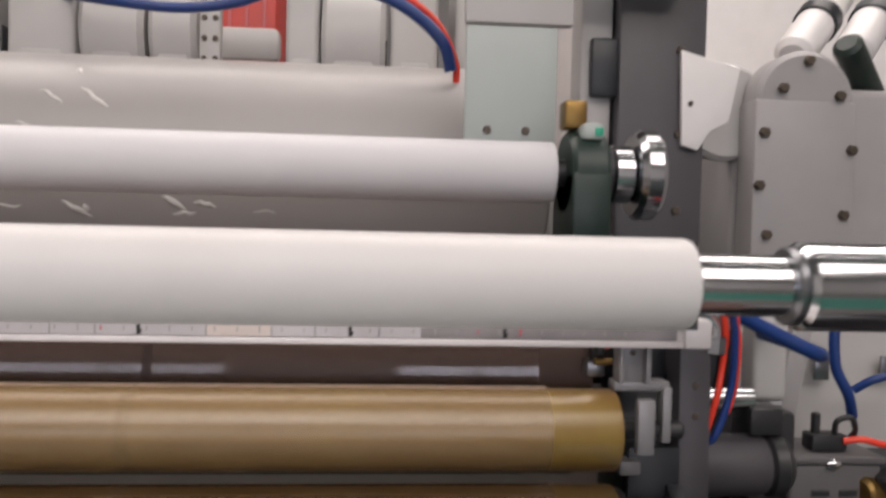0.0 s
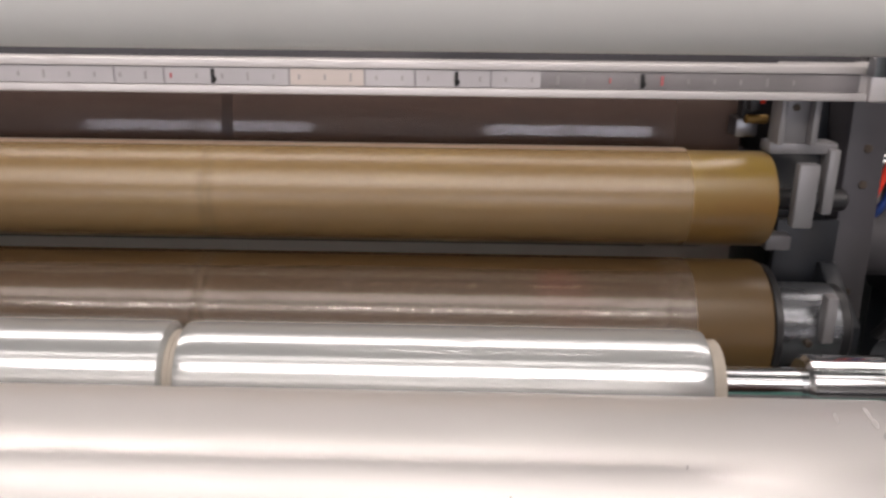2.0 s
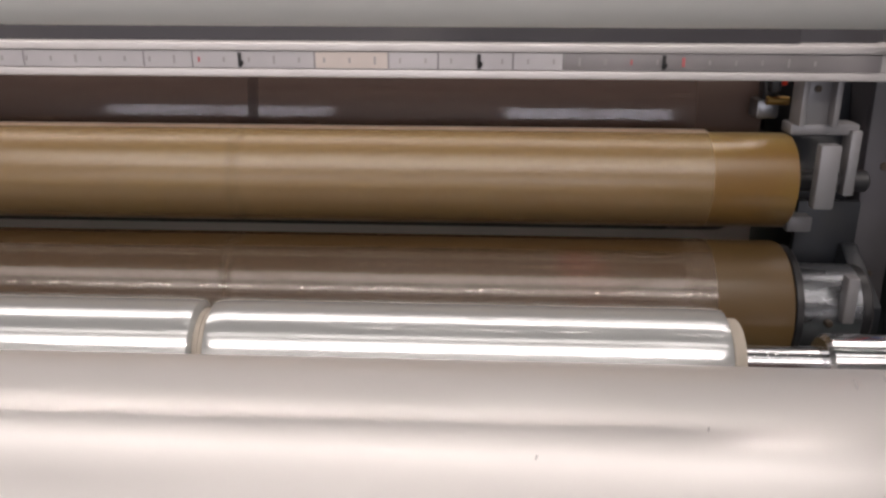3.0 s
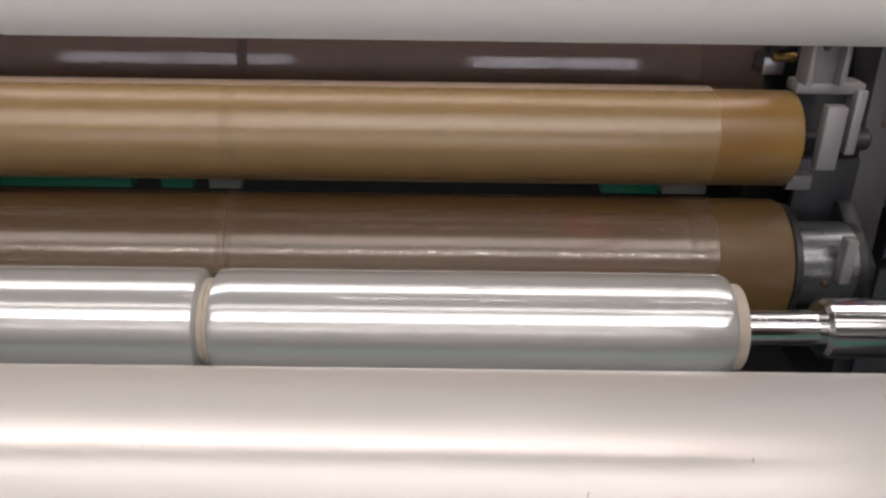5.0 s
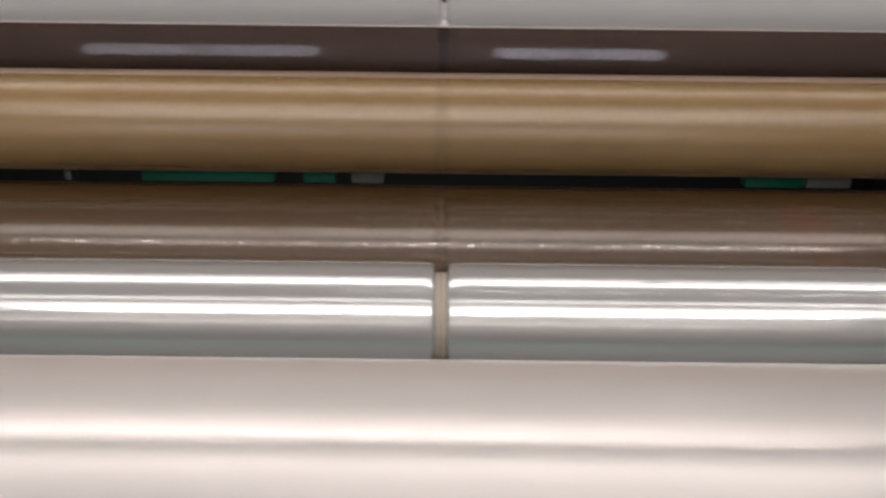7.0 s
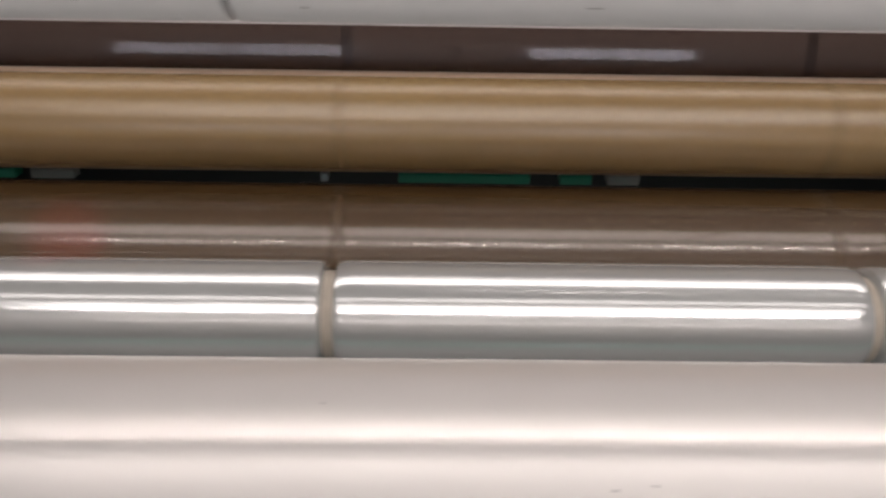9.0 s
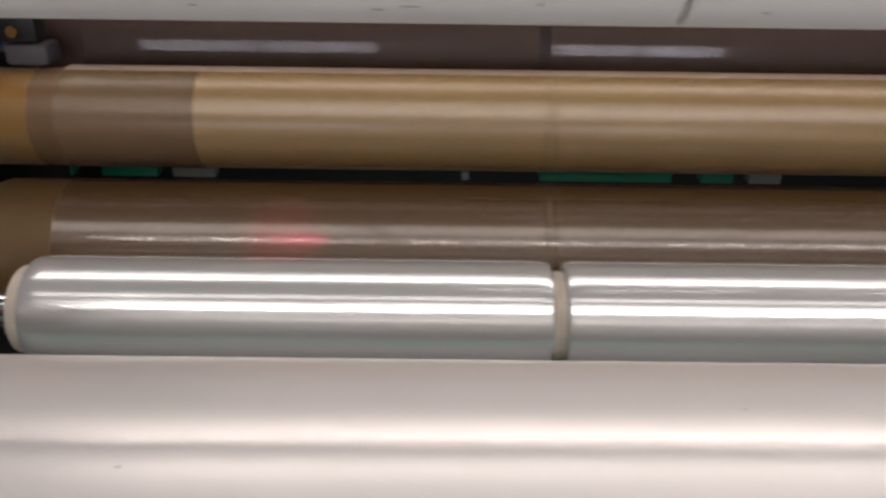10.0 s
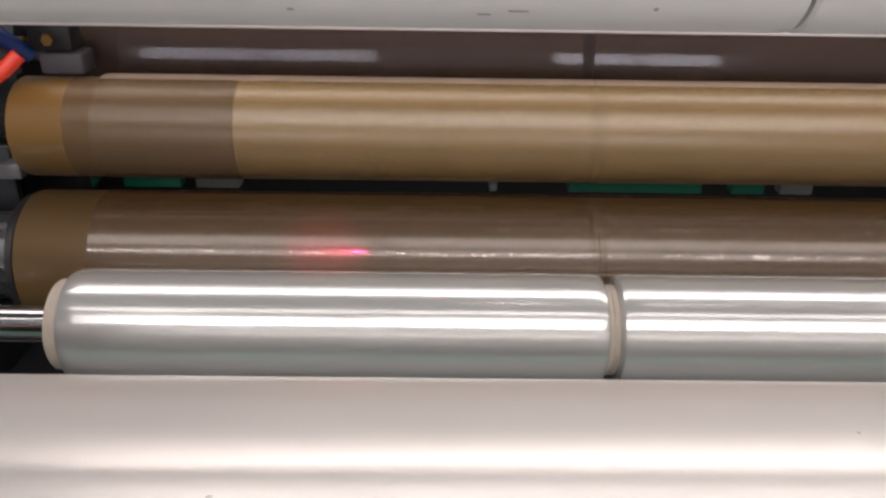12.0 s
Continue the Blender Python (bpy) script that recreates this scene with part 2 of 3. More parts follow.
# ---- hall ----
def hall():
    x0, x1, y0, y1, h = -5.0, 5.0, -7.4, 6.0, 4.6
    tagged(link("floor", box(x0, x1, y0, y1, -0.2, 0, 0), M_FLOOR), "grey concrete floor of a factory hall", "floor", kind="structure")
    tagged(link("floor_marking", box(-3.2, 3.2, -3.4, -1.35, 0.001, 0.005, 0), M_FLOOR_GREEN), "green painted walkway strip on the hall floor", "floor marking", kind="structure")
    tagged(link("ceiling", box(x0, x1, y0, y1, h, h + 0.2, 0), M_CEIL), "pale sheet ceiling of the hall", "ceiling", kind="structure")
    for n, b in (("wall_north", (x0, x1, y1, y1 + 0.2)), ("wall_west", (x0 - 0.2, x0, y0, y1)), ("wall_east", (x1, x1 + 0.2, y0, y1))):
        tagged(link(n, box(*b, 0, h, 0), M_WALL), "off-white painted wall of the factory hall", "wall", kind="structure")
    (a0, a1, z0, z1), (b0, b1, _, _) = WINDOWS
    wall = merged(box(x0, a0, y0 - 0.2, y0, 0, h, 0), box(a1, b0, y0 - 0.2, y0, 0, h, 0), box(b1, x1, y0 - 0.2, y0, 0, h, 0),
                  box(a0, a1, y0 - 0.2, y0, 0, z0, 0), box(a0, a1, y0 - 0.2, y0, z1, h, 0), box(b0, b1, y0 - 0.2, y0, 0, z0, 0), box(b0, b1, y0 - 0.2, y0, z1, h, 0))
    tagged(link("wall_south", wall, M_WALL), "off-white painted wall with two wide windows", "wall", kind="structure")
    for n, (w0, w1, z0, z1) in enumerate(WINDOWS):
        win = thing("window_%d" % (n + 1), (0, y0 - 0.02, 0), "wide hall window with white frame and bright daylight", "window", kind="structure")
        part("frame", merged(box(w0, w1, -0.03, 0.03, z0, z0 + 0.05), box(w0, w1, -0.03, 0.03, z1 - 0.05, z1), box(w0, w0 + 0.05, -0.03, 0.03, z0 + 0.05, z1 - 0.05),
                             box(w1 - 0.05, w1, -0.03, 0.03, z0 + 0.05, z1 - 0.05), box((w0 + w1) / 2 - 0.025, (w0 + w1) / 2 + 0.025, -0.03, 0.03, z0 + 0.05, z1 - 0.05)), M_WHITE, win)
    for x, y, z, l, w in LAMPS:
        # the added fill panels (w >= 0.5) get a lamp body and hangers too
        f = thing("ceiling_or_fill_lamp", (x, y, z), "long white fluorescent lamp hanging under the ceiling" if w < 0.5 else "wide fill light panel added under the ceiling, out of view", "lamp", "ceiling lamps")
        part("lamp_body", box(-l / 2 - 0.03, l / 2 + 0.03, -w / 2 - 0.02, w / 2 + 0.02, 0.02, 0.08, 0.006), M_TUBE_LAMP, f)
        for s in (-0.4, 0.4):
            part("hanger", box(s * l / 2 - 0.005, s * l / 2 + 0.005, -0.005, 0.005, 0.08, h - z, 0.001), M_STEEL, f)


hall()


# ---- rollers ----
def film_roll(x0, x1, label, e0=0.0048, e1=0.0048):
    """e0, e1: how far the film ends inside the core's ends."""
    t = thing("film_roll", at(SILVER), label, "film roll", "film rolls on the winding shaft")
    r, a, b = SILVER[2], x0 + e0, x1 - e1
    part("film", lathe([(a + 0.001, 0.03), (a, 0.038), (a + 0.0005, r - 0.006), (a + 0.003, r - 0.0018), (a + 0.008, r - 0.0003), (a + 0.02, r),
                        (b - 0.02, r), (b - 0.008, r - 0.0003), (b - 0.003, r - 0.0018), (b - 0.0005, r - 0.006), (b, 0.038), (b - 0.001, 0.03)], 128), M_FILM_ROLL, t)
    part("core", sleeve(x0 + 0.0002, x1 - 0.0002, 0.0255, 0.0425, 0.0003), M_CORE, t, "cream cardboard core")
    SPINNING.append((t, -1.0))


film_roll(X_LEFT, X_LEFT + LANE, "shiny roll of clear stretch film on the winding shaft", e0=0.012)
film_roll(X_LEFT + LANE, 0.0, "shiny roll of clear stretch film on the winding shaft")
film_roll(0.0, X_RIGHT, "shiny roll of clear stretch film on the winding shaft", e1=0.012)

shaft = thing("winding_shaft", at(SILVER), "chromed air shaft that carries the film rolls", "shaft")
part("bar", rod(-1.25, 0.75, 0.0175), M_CHROME, shaft)
for s in (1, -1):
    o = 0.593 if s > 0 else -1.105
    part("collar", rod(min(o, o + s * 0.095), max(o, o + s * 0.095), 0.030, 0.004), M_CHROME, shaft)
    part("chuck", lathe([(o + s * 0.085, 0), (o + s * 0.085, 0.045), (o + s * 0.095, 0.056), (o + s * 0.17, 0.056), (o + s * 0.178, 0.05), (o + s * 0.178, 0)]), M_CHROME, shaft)

tubes = []
# dirt on the tubes: x, angle above the front, width, height
TUBE_MARKS = [(-0.64, -40, 0.009, 0.0010), (-0.655, -44, 0.006, 0.0012), (-0.475, -42, 0.003, 0.0015), (-0.58, -36, 0.002, 0.002), (-0.34, -38, 0.008, 0.001), (-0.74, -41, 0.003, 0.0015)]
for i in range(3):
    a = X_LEFT + i * LANE
    t = thing("core_tube", at(TUBE), "smooth white empty core tube on the upper air shaft", "core tube", "empty core tubes")
    tubes.append(t)
    r = TUBE[2]
    b = a + LANE + (0.0065 if i == 2 else 0)
    e = 0.005 if i == 2 else 0.0015
    part("tube", lathe([(a + 0.0012, r - 0.006), (a + 0.0012, r - 0.0015), (a + 0.003, r), (b - 0.0015 - e, r), (b - 0.0012 - e * 0.3, r - e * 0.3), (b - 0.0012, r - e), (b - 0.0012, r - 0.0065), (a + 0.0012, r - 0.006)], 128), M_WHITE_TUBE, t)
    part("inner_sleeve", sleeve(a + 0.004, a + LANE - 0.004, 0.0235, r - 0.0055), M_SEAM, t)

M_MARK = material("pencil_mark", (0.30, 0.28, 0.275), 0.6)
for x, a, w, h in TUBE_MARKS:
    rr = TUBE[2] + 0.0002
    bm = bmesh.new()
    rows = [[bm.verts.new((x + v * w / 2, -rr * math.cos(q), rr * math.sin(q))) for v in (-1, -0.4, 0.5, 1)] for q in (radians(a) - h / rr / 2, radians(a), radians(a) + h / rr / 2)]
    for p, q in zip(rows[:-1], rows[1:]):
        for j in range(3):
            bm.faces.new((p[j], p[j + 1], q[j + 1], q[j]))
    part("mark", bm, M_MARK, tubes[min(2, int((x - X_LEFT) / LANE))], "small dirt mark")
shaft2 = thing("air_shaft", at(TUBE), "chromed air shaft through the white core tubes", "shaft")
part("bar", rod(-1.25, 0.75, 0.0228), M_CHROME, shaft2)
for s in (1, -1):
    o = 0.597 if s > 0 else -1.109
    part("collar", rod(min(o, o + s * 0.16), max(o, o + s * 0.16), 0.033, 0.004), M_CHROME, shaft2)
    part("ring", rod(min(o, o - s * 0.008), max(o, o - s * 0.008), 0.029, 0.002), M_STEEL, shaft2)


def roller(name, axis, x0, x1, mat, label, lanes=None, web=None, journal=0.028, spin=0.0, journal_mat=None):
    t = thing(name, at(axis), label, "roller")
    r = axis[2]
    part("shell", lathe([(x0, 0.02), (x0, r - 0.004), (x0 + 0.001, r - 0.0012), (x0 + 0.004, r), (x1 - 0.004, r), (x1 - 0.001, r - 0.0012), (x1, r - 0.004), (x1, 0.02)], 128), mat, t)
    part("journal", rod(x0 - 0.09, x1 + 0.09, journal, 0.003), journal_mat or M_BLACK, t, "dark steel journal")
    for a, b in lanes or ():
        part("film_lane", sleeve(a, b, r + 0.0002, r + 0.0009, 0.0003, 128), web, t, "thin clear film over the roller")
    if spin:
        SPINNING.append((t, spin))
    return t


LANES = [(X_LEFT + 0.007, X_LEFT + LANE - 0.006), (X_LEFT + LANE + 0.006, -0.006), (0.006, X_RIGHT - 0.004)]
NARROW = [(a - (0.0058 if k else 0), b + (0.0058 if k < 2 else 0)) for k, (a, b) in enumerate(LANES)]
gold = roller("pressure_roller", GOLD, -1.1007, 0.5962, M_GOLD, "tan rubber roller with a thin film running over it", NARROW, M_WEB, journal=0.012, spin=0.9)
part("stained_band", sleeve(-1.044, -0.876, GOLD[2] + 0.0011, GOLD[2] + 0.0016, 0.0003, 128),
     material("brown_stain_film", (0.165, 0.112, 0.075), 0.3, alpha=0.24, vary=0.1, scale=(3, 20, 20)), gold, "darker brown band of film")
lower = roller("contact_roller", LOWER, -1.0905, 0.5862, M_LOWER, "brown glossy roller behind the winding film rolls", NARROW, M_WEB_GLOSS, journal=0.045, spin=-0.7)
M_LANE_SEAM = material("lane_seam_film", (0.42, 0.33, 0.24), 0.4, alpha=0.05, vary=0.1, scale=(3, 20, 20))
M_GOLD_SEAM = material("gold_lane_seam_film", (0.50, 0.38, 0.22), 0.4, alpha=0.07, vary=0.1, scale=(3, 20, 20))
for host, axis, film in ((gold, GOLD, M_GOLD_SEAM), (lower, LOWER, M_LANE_SEAM)):
    for a, b in ((X_LEFT + LANE - 0.008, X_LEFT + LANE + 0.007), (-0.008, 0.007), (0.478, 0.508))[:3 if host is lower else 2]:
        part("lane_seam", sleeve(a, b, axis[2] + 0.0010, axis[2] + 0.0014, 0.0002, 128), film, host, "slightly paler seam between film lanes")
back = roller("guide_roller", BACK, -1.085, 0.5821, M_BACK, "dark brown glossy roller under the scale rail", LANES, M_WEB_BACK, spin=0.8)
M_BACK_SEAM = material("dark_lane_gap", (0.060, 0.034, 0.024), 0.4, alpha=0.32, vary=0.1, scale=(3, 20, 20))
for a in (X_LEFT + LANE, 0.0):
    part("lane_seam", sleeve(a - 0.0055, a + 0.0055, BACK[2] + 0.0002, BACK[2] + 0.0006, 0.0002, 128), M_BACK_SEAM, back, "dark gap between film lanes")
upper = roller("idler_roller", UPPER, -1.05, 0.541, material("grey_aluminium_roller", (0.58, 0.575, 0.59), 0.5, spec=0.6, vary=0.04, scale=(2, 10, 10)), "grey-white metal idler roller between pillow blocks", journal=0.02)

# pale strips over the tan roller's top, at the nip, paint its bright rim
web = thing("rim_highlight", at(GOLD), "pale strip painting the bright rim on the tan roller's top", "film web")
M_RIM_LIGHT = material("painted_rim_light", (0.72, 0.58, 0.45), 0.3, spec=0.8, vary=0.1, scale=(2, 30, 30))
for a, b in NARROW:
    bm = bmesh.new()
    rows = []
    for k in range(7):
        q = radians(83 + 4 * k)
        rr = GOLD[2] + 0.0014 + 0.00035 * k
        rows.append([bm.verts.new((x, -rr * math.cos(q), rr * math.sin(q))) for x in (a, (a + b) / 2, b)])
    for p, q in zip(rows[:-1], rows[1:]):
        for j in range(2):
            bm.faces.new((p[j], p[j + 1], q[j + 1], q[j]))
    bmesh.ops.solidify(bm, geom=bm.faces[:], thickness=0.0003)
    part("rim_strip", bm, M_RIM_LIGHT, web)

# white drum in front; its scuffs: x, angle above the front, width, height
DRUM_MARKS = [(-0.310, 70.2, 0.008, 0.0015), (-0.329, 69.2, 0.009, 0.0015), (-0.773, 73.7, 0.009, 0.0015), (0.374, 78.4, 0.003, 0.003), (0.291, 70.2, 0.003, 0.003), (-0.469, 90.5, 0.005, 0.0015), (0.482, 100.4, 0.003, 0.02), (0.479, 94.4, 0.004, 0.012), (0.4787, 89.0, 0.006, 0.008), (0.462, 97, 0.002, 0.016)]
drum = thing("front_drum", at(DRUM), "large glossy white drum in front of the film rolls", "drum")
r = DRUM[2]
part("skin", lathe([(-1.035, 0.05), (-1.035, r - 0.006), (-1.032, r - 0.0015), (-1.028, r), (0.508, r), (0.512, r - 0.0015), (0.515, r - 0.006), (0.515, 0.05)], 192), M_DRUM, drum)
M_RUBBER = material("red_brown_rubber", (0.10, 0.05, 0.04), 0.3, vary=0.1, scale=(2, 20, 20))
part("inner_roll", rod(-1.2, 0.66, 0.128, 0.004, 128), M_RUBBER, drum, "red-brown rubber roll inside the white layer")
part("journal", rod(-1.25, 0.70, 0.045, 0.004), M_STEEL, drum)
M_SCUFF = material("grey_scuff", (0.50, 0.48, 0.48), 0.5)
for x, a, w, h in DRUM_MARKS:
    n = max(2, int(h / 0.004) + 2)
    bm = bmesh.new()
    rr = r + 0.0003
    rows = []
    for i in range(n):
        q = radians(a) + (i / (n - 1) - 0.5) * h / r
        k = 1.0 - 0.7 * abs(i / (n - 1) - 0.5) * 2
        rows.append([bm.verts.new((x + v * w / 2 * k + 0.3 * h * (i / (n - 1) - 0.5), -rr * math.cos(q), rr * math.sin(q))) for v in (-1, -0.3, 0.4, 1)])
    for p, q in zip(rows[:-1], rows[1:]):
        for j in range(3):
            bm.faces.new((p[j], p[j + 1], q[j + 1], q[j]))
    part("scuff", bm, M_SCUFF, drum, "small grey scuff")

# ---- scale rail ----
RY, RZ = 0.1109, 0.2554
rail = thing("scale_rail", (0, RY, Z0 + RZ), "aluminium scale rail with ruler ticks and worn stickers", "rail")
part("bar", box(-1.215, 0.684, 0.004, 0.028, 0, 0.034, 0.002), M_ALU, rail)
part("end_block", box(0.588, 0.680, 0.0285, 0.045, 0, 0.034, 0.003), M_ALU, rail)
part("end_block", box(-1.212, -1.105, 0.0285, 0.045, 0, 0.034, 0.003), M_ALU, rail)
part("lower_lip", box(-1.20, 0.664, -0.003, 0.0038, 0.0, 0.008, 0.0015), M_ALU, rail)
part("upper_lip", box(-1.20, 0.664, -0.003, 0.0038, 0.026, 0.034, 0.0015), M_ALU, rail)
part("end_cap", box(0.6645, 0.699, -0.004, 0.044, -0.001, 0.035, 0.004), M_ALU, rail, "aluminium end cap")
part("end_cap", box(-1.2345, -1.2005, -0.004, 0.044, -0.001, 0.035, 0.004), M_ALU, rail, "aluminium end cap")
scale = part("scale", box(-1.19, 0.656, -0.0005, 0.0039, 0.0083, 0.0257, 0.001), M_SLOT, rail, "printed grey measuring scale")
rng = random.Random(5)
M_STICK = [material("peach_sticker", (0.56, 0.50, 0.465), 0.5), material("violet_grey_sticker", (0.46, 0.445, 0.46), 0.5), material("pale_sticker", (0.56, 0.54, 0.535), 0.5)]
x = -1.18
while x < 0.33:
    w = rng.choice((0.05, 0.075, 0.1, 0.125))
    part("sticker", box(x + 0.001, min(x + w, 0.345) - 0.001, -0.0011, -0.0006, 0.009, 0.025, 0), M_STICK[rng.choice((0, 1, 1, 2, 2, 2))], scale, "worn paper sticker")
    x += w
k = 0
x = -1.175
while x < 0.60:
    h = 0.005 if k % 4 else 0.008
    part("tick", box(x - 0.0011, x + 0.0011, -0.0018, -0.0012, 0.017 - h / 2, 0.017 + h / 2, 0), M_INK_RED if k % 17 == 11 else M_TICK, scale)
    x += 0.0256
    k += 1
for x in (0.019, 0.261, 0.444, -0.34, -0.72):
    part("mark", merged(box(x - 0.0018, x + 0.0018, -0.0026, -0.0019, 0.010, 0.024, 0), box(x - 0.001, x + 0.0035, -0.0026, -0.0019, 0.012, 0.016, 0)), M_INK, scale, "black ink mark")
for x in (0.463,):
    part("mark", box(x - 0.0015, x + 0.0015, -0.0026, -0.0019, 0.013, 0.022, 0), M_INK_RED, scale, "red ink mark")
# dark strip that carries the rail from behind
part("back_strip", box(-1.10, 0.585, 0.0282, 0.032, 0.004, 0.062, 0.001), M_GREY, rail, "dark grey carrier strip")
part("back_strip", box(0.5855, 0.675, 0.0453, 0.050, 0.004, 0.062, 0.001), M_GREY, rail, "dark grey carrier strip")


# ---- side frames ----
M_BUSH = material("oiled_steel", (0.19, 0.20, 0.215), 0.28, metal=0.8, vary=0.15, scale=(20, 60, 60))
M_BRKT = material("grey_aluminium", (0.25, 0.246, 0.255), 0.4, metal=0.3, vary=0.06, scale=(20, 20, 20), dirt=(0.25, 0.24, 0.24), dirt_scale=30)

def side_frame(s, label):
    """s = 1: the side with the drive; s = -1: its mirror image."""
    f = thing("side_frame", (-0.256, 0, Z0), label, "machine frame", "side frames")

    def X(a, b):
        a, b = (a + 0.256) * s, (b + 0.256) * s
        return min(a, b), max(a, b)

    plate = part("side_plate", prism([(0.185, 0.262), (0.20, 0.28), (0.9, 0.30), (1.25, 0.1), (1.25, -1.0), (0.125, -1.0), (0.17, -0.10)], *X(0.689, 0.731)), M_GREY, f, "grey painted steel plate")
    for z in (0.195, 0.155, 0.03, -0.06):
        y = 0.185 - 0.015 * (0.262 - z) / 0.362
        part("bolt", bolt_y(X(0.711, 0.711)[0], y + 0.001, z, 0.005, 0.003), M_BOLT, plate)
    part("bearing_plate", prism([(0.20, 0.09), (0.20, -0.10), (0.32, -0.10), (0.32, 0.24), (0.24, 0.24)], *X(0.622, 0.687)), M_DARK, f, "dark blue-grey bearing plate")
    part("bearing_block", prism([(0.085, 0.025), (0.085, -0.16), (0.21, -0.16), (0.21, 0.07), (0.16, 0.07)], *X(0.668, 0.6875)), M_DARK, f)
    part("cover_panel", box(*X(0.618, 0.6865), 0.166, 0.176, -0.075, 0.118, 0.002), M_DARK, f, "dark blue-grey cover panel")
    part("lower_bracket", box(*X(0.602, 0.630), 0.150, 0.180, 0.086, 0.104, 0.003), M_BRKT, f)
    part("cover_strip", box(*X(0.613, 0.634), 0.115, 0.130, 0.122, 0.190, 0.002), M_BRKT, f, "pale aluminium strip")
    part("angle_bracket", merged(box(*X(0.592, 0.664), 0.15, 0.18, 0.194, 0.206, 0.002), box(*X(0.653, 0.6645), 0.142, 0.165, 0.130, 0.2005, 0.002)), M_BRKT, f, "pale angle bracket")
    part("carriage", merged(box(*X(0.594, 0.600), 0.135, 0.165, 0.206, 0.2545, 0.001), box(*X(0.628, 0.634), 0.135, 0.165, 0.206, 0.2545, 0.001), box(*X(0.599, 0.629), 0.150, 0.165, 0.206, 0.2545, 0.001)), M_BRKT, f, "aluminium rail carriage")
    part("screw", bolt_y(X(0.614, 0.614)[0], 0.151, 0.243, 0.004, 0.004), M_BOLT, f)
    part("valve", merged(box(*X(0.573, 0.588), 0.19, 0.21, 0.225, 0.262, 0.002), box(*X(0.576, 0.586), 0.175, 0.192, 0.235, 0.25, 0.002)), M_BLACK, f, "small black air valve")
    part("valve_cap", box(*X(0.587, 0.594), 0.18, 0.19, 0.242, 0.256, 0.002), M_RED, f, "red valve cap")
    part("valve_foot", box(*X(0.566, 0.590), 0.185, 0.215, 0.205, 0.226, 0.003), M_STEEL, f)
    part("fitting", moved(rod(-0.012, 0.012, 0.005, 0.001, 16), pose(X(0.585, 0.585)[0], 0.18, 0.226)), M_BRASS, f)
    return f


drive = side_frame(1, "grey steel side frame with bearing plates and rail carriage")
other = side_frame(-1, "grey steel side frame with dark bearing plate and tubes")

# journals of the brown roller: steel bush with a clamp
for s in (1, -1):
    bush = thing("bearing_bush", at(LOWER), "steel bearing bush with a white clamp at the roller's end", "bearing", "bearing bushes")
    o = 0.592 if s > 0 else -1.096
    part("bush", rod(min(o, o + s * 0.075), max(o, o + s * 0.075), 0.046, 0.004), M_BUSH, bush)
    part("flange", rod(min(o - s * 0.004, o + s * 0.004), max(o - s * 0.004, o + s * 0.004), 0.066, 0.001), M_BLACK, bush, "black end flange")
    c = o + s * 0.052
    part("clamp", box(c - 0.006, c + 0.006, -0.056, -0.040, 0.002, 0.052, 0.002), M_BRKT, bush, "pale clamp strip")
    part("screw", moved(rod(-0.004, 0.004, 0.004, 0.001, 12), pose(o + s * 0.035, -0.05, 0.0, 0, 0, 90)), M_BOLT, bush)

# motor behind the drive plate
motor = thing("drive_motor", (0.8, 0.30, Z0 + 0.055), "grey motor with black end cover beside the frame", "motor")
part("body", lathe([(-0.055, 0), (-0.055, 0.045), (0.05, 0.045), (0.062, 0.041), (0.068, 0.03), (0.068, 0)]), M_GREY, motor)
part("end_cover", lathe([(0.055, 0.03), (0.068, 0.046), (0.085, 0.048), (0.098, 0.036), (0.10, 0)]), M_BLACK, motor, "black end cover")
part("terminal_box", box(0.035, 0.085, -0.02, 0.03, 0.047, 0.088, 0.005), M_BLACK, motor)
part("stub", rod(-0.06, -0.0, 0.018), M_STEEL, motor)
part("upper_cylinder", moved(rod(-0.055, 0.045, 0.016, 0.002), pose(0, 0, 0.098)), M_CHROME, motor, "small air cylinder")

# beam colour lifted and warmed to stand in for light it lacks
M_BEAM = material("light_lifted_pink_beam", (0.72, 0.57, 0.53), 0.45, vary=0.05, dirt=(0.45, 0.4, 0.38), dirt_scale=7)
# lower crossbeams behind the rollers
beam = thing("crossbeam", (-0.256, 0.50, Z0), "dark grey crossbeam with cable trunking behind the rollers", "crossbeam")
part("upper_beam", box(-0.954, 0.954, 0.0, 0.08, -0.042, 0.10, 0.004), M_BEAM, beam, "steel beam coloured pale pink to make up for weak light")
# black sheet added to keep the space behind the rollers dark
part("dark_backdrop", box(-0.954, 0.954, 0.03, 0.06, -0.75, -0.044, 0.003), M_BLACK, beam, "black backdrop sheet added for the dark interior")
for a, b, m in ((-0.47, -0.264, M_GREEN_LIGHT), (0.475, 0.565, M_GREEN_LIGHT), (0.570, 0.640, M_WHITE), (0.715, 0.76, M_GREEN_LIGHT), (-1.235, -1.197, M_GREEN_LIGHT), (-1.152, -1.065, M_GREEN_LIGHT),
                (-1.042, -0.975, M_WHITE), (-0.592, -0.580, M_STEEL), (-0.217, -0.167, M_GREEN_LIGHT), (-0.142, -0.092, M_WHITE)):
    part("duct", box(a + 0.256, b + 0.256, 0.004, 0.029, -0.060, -0.0445, 0.002), m, beam, "short piece of cable duct")

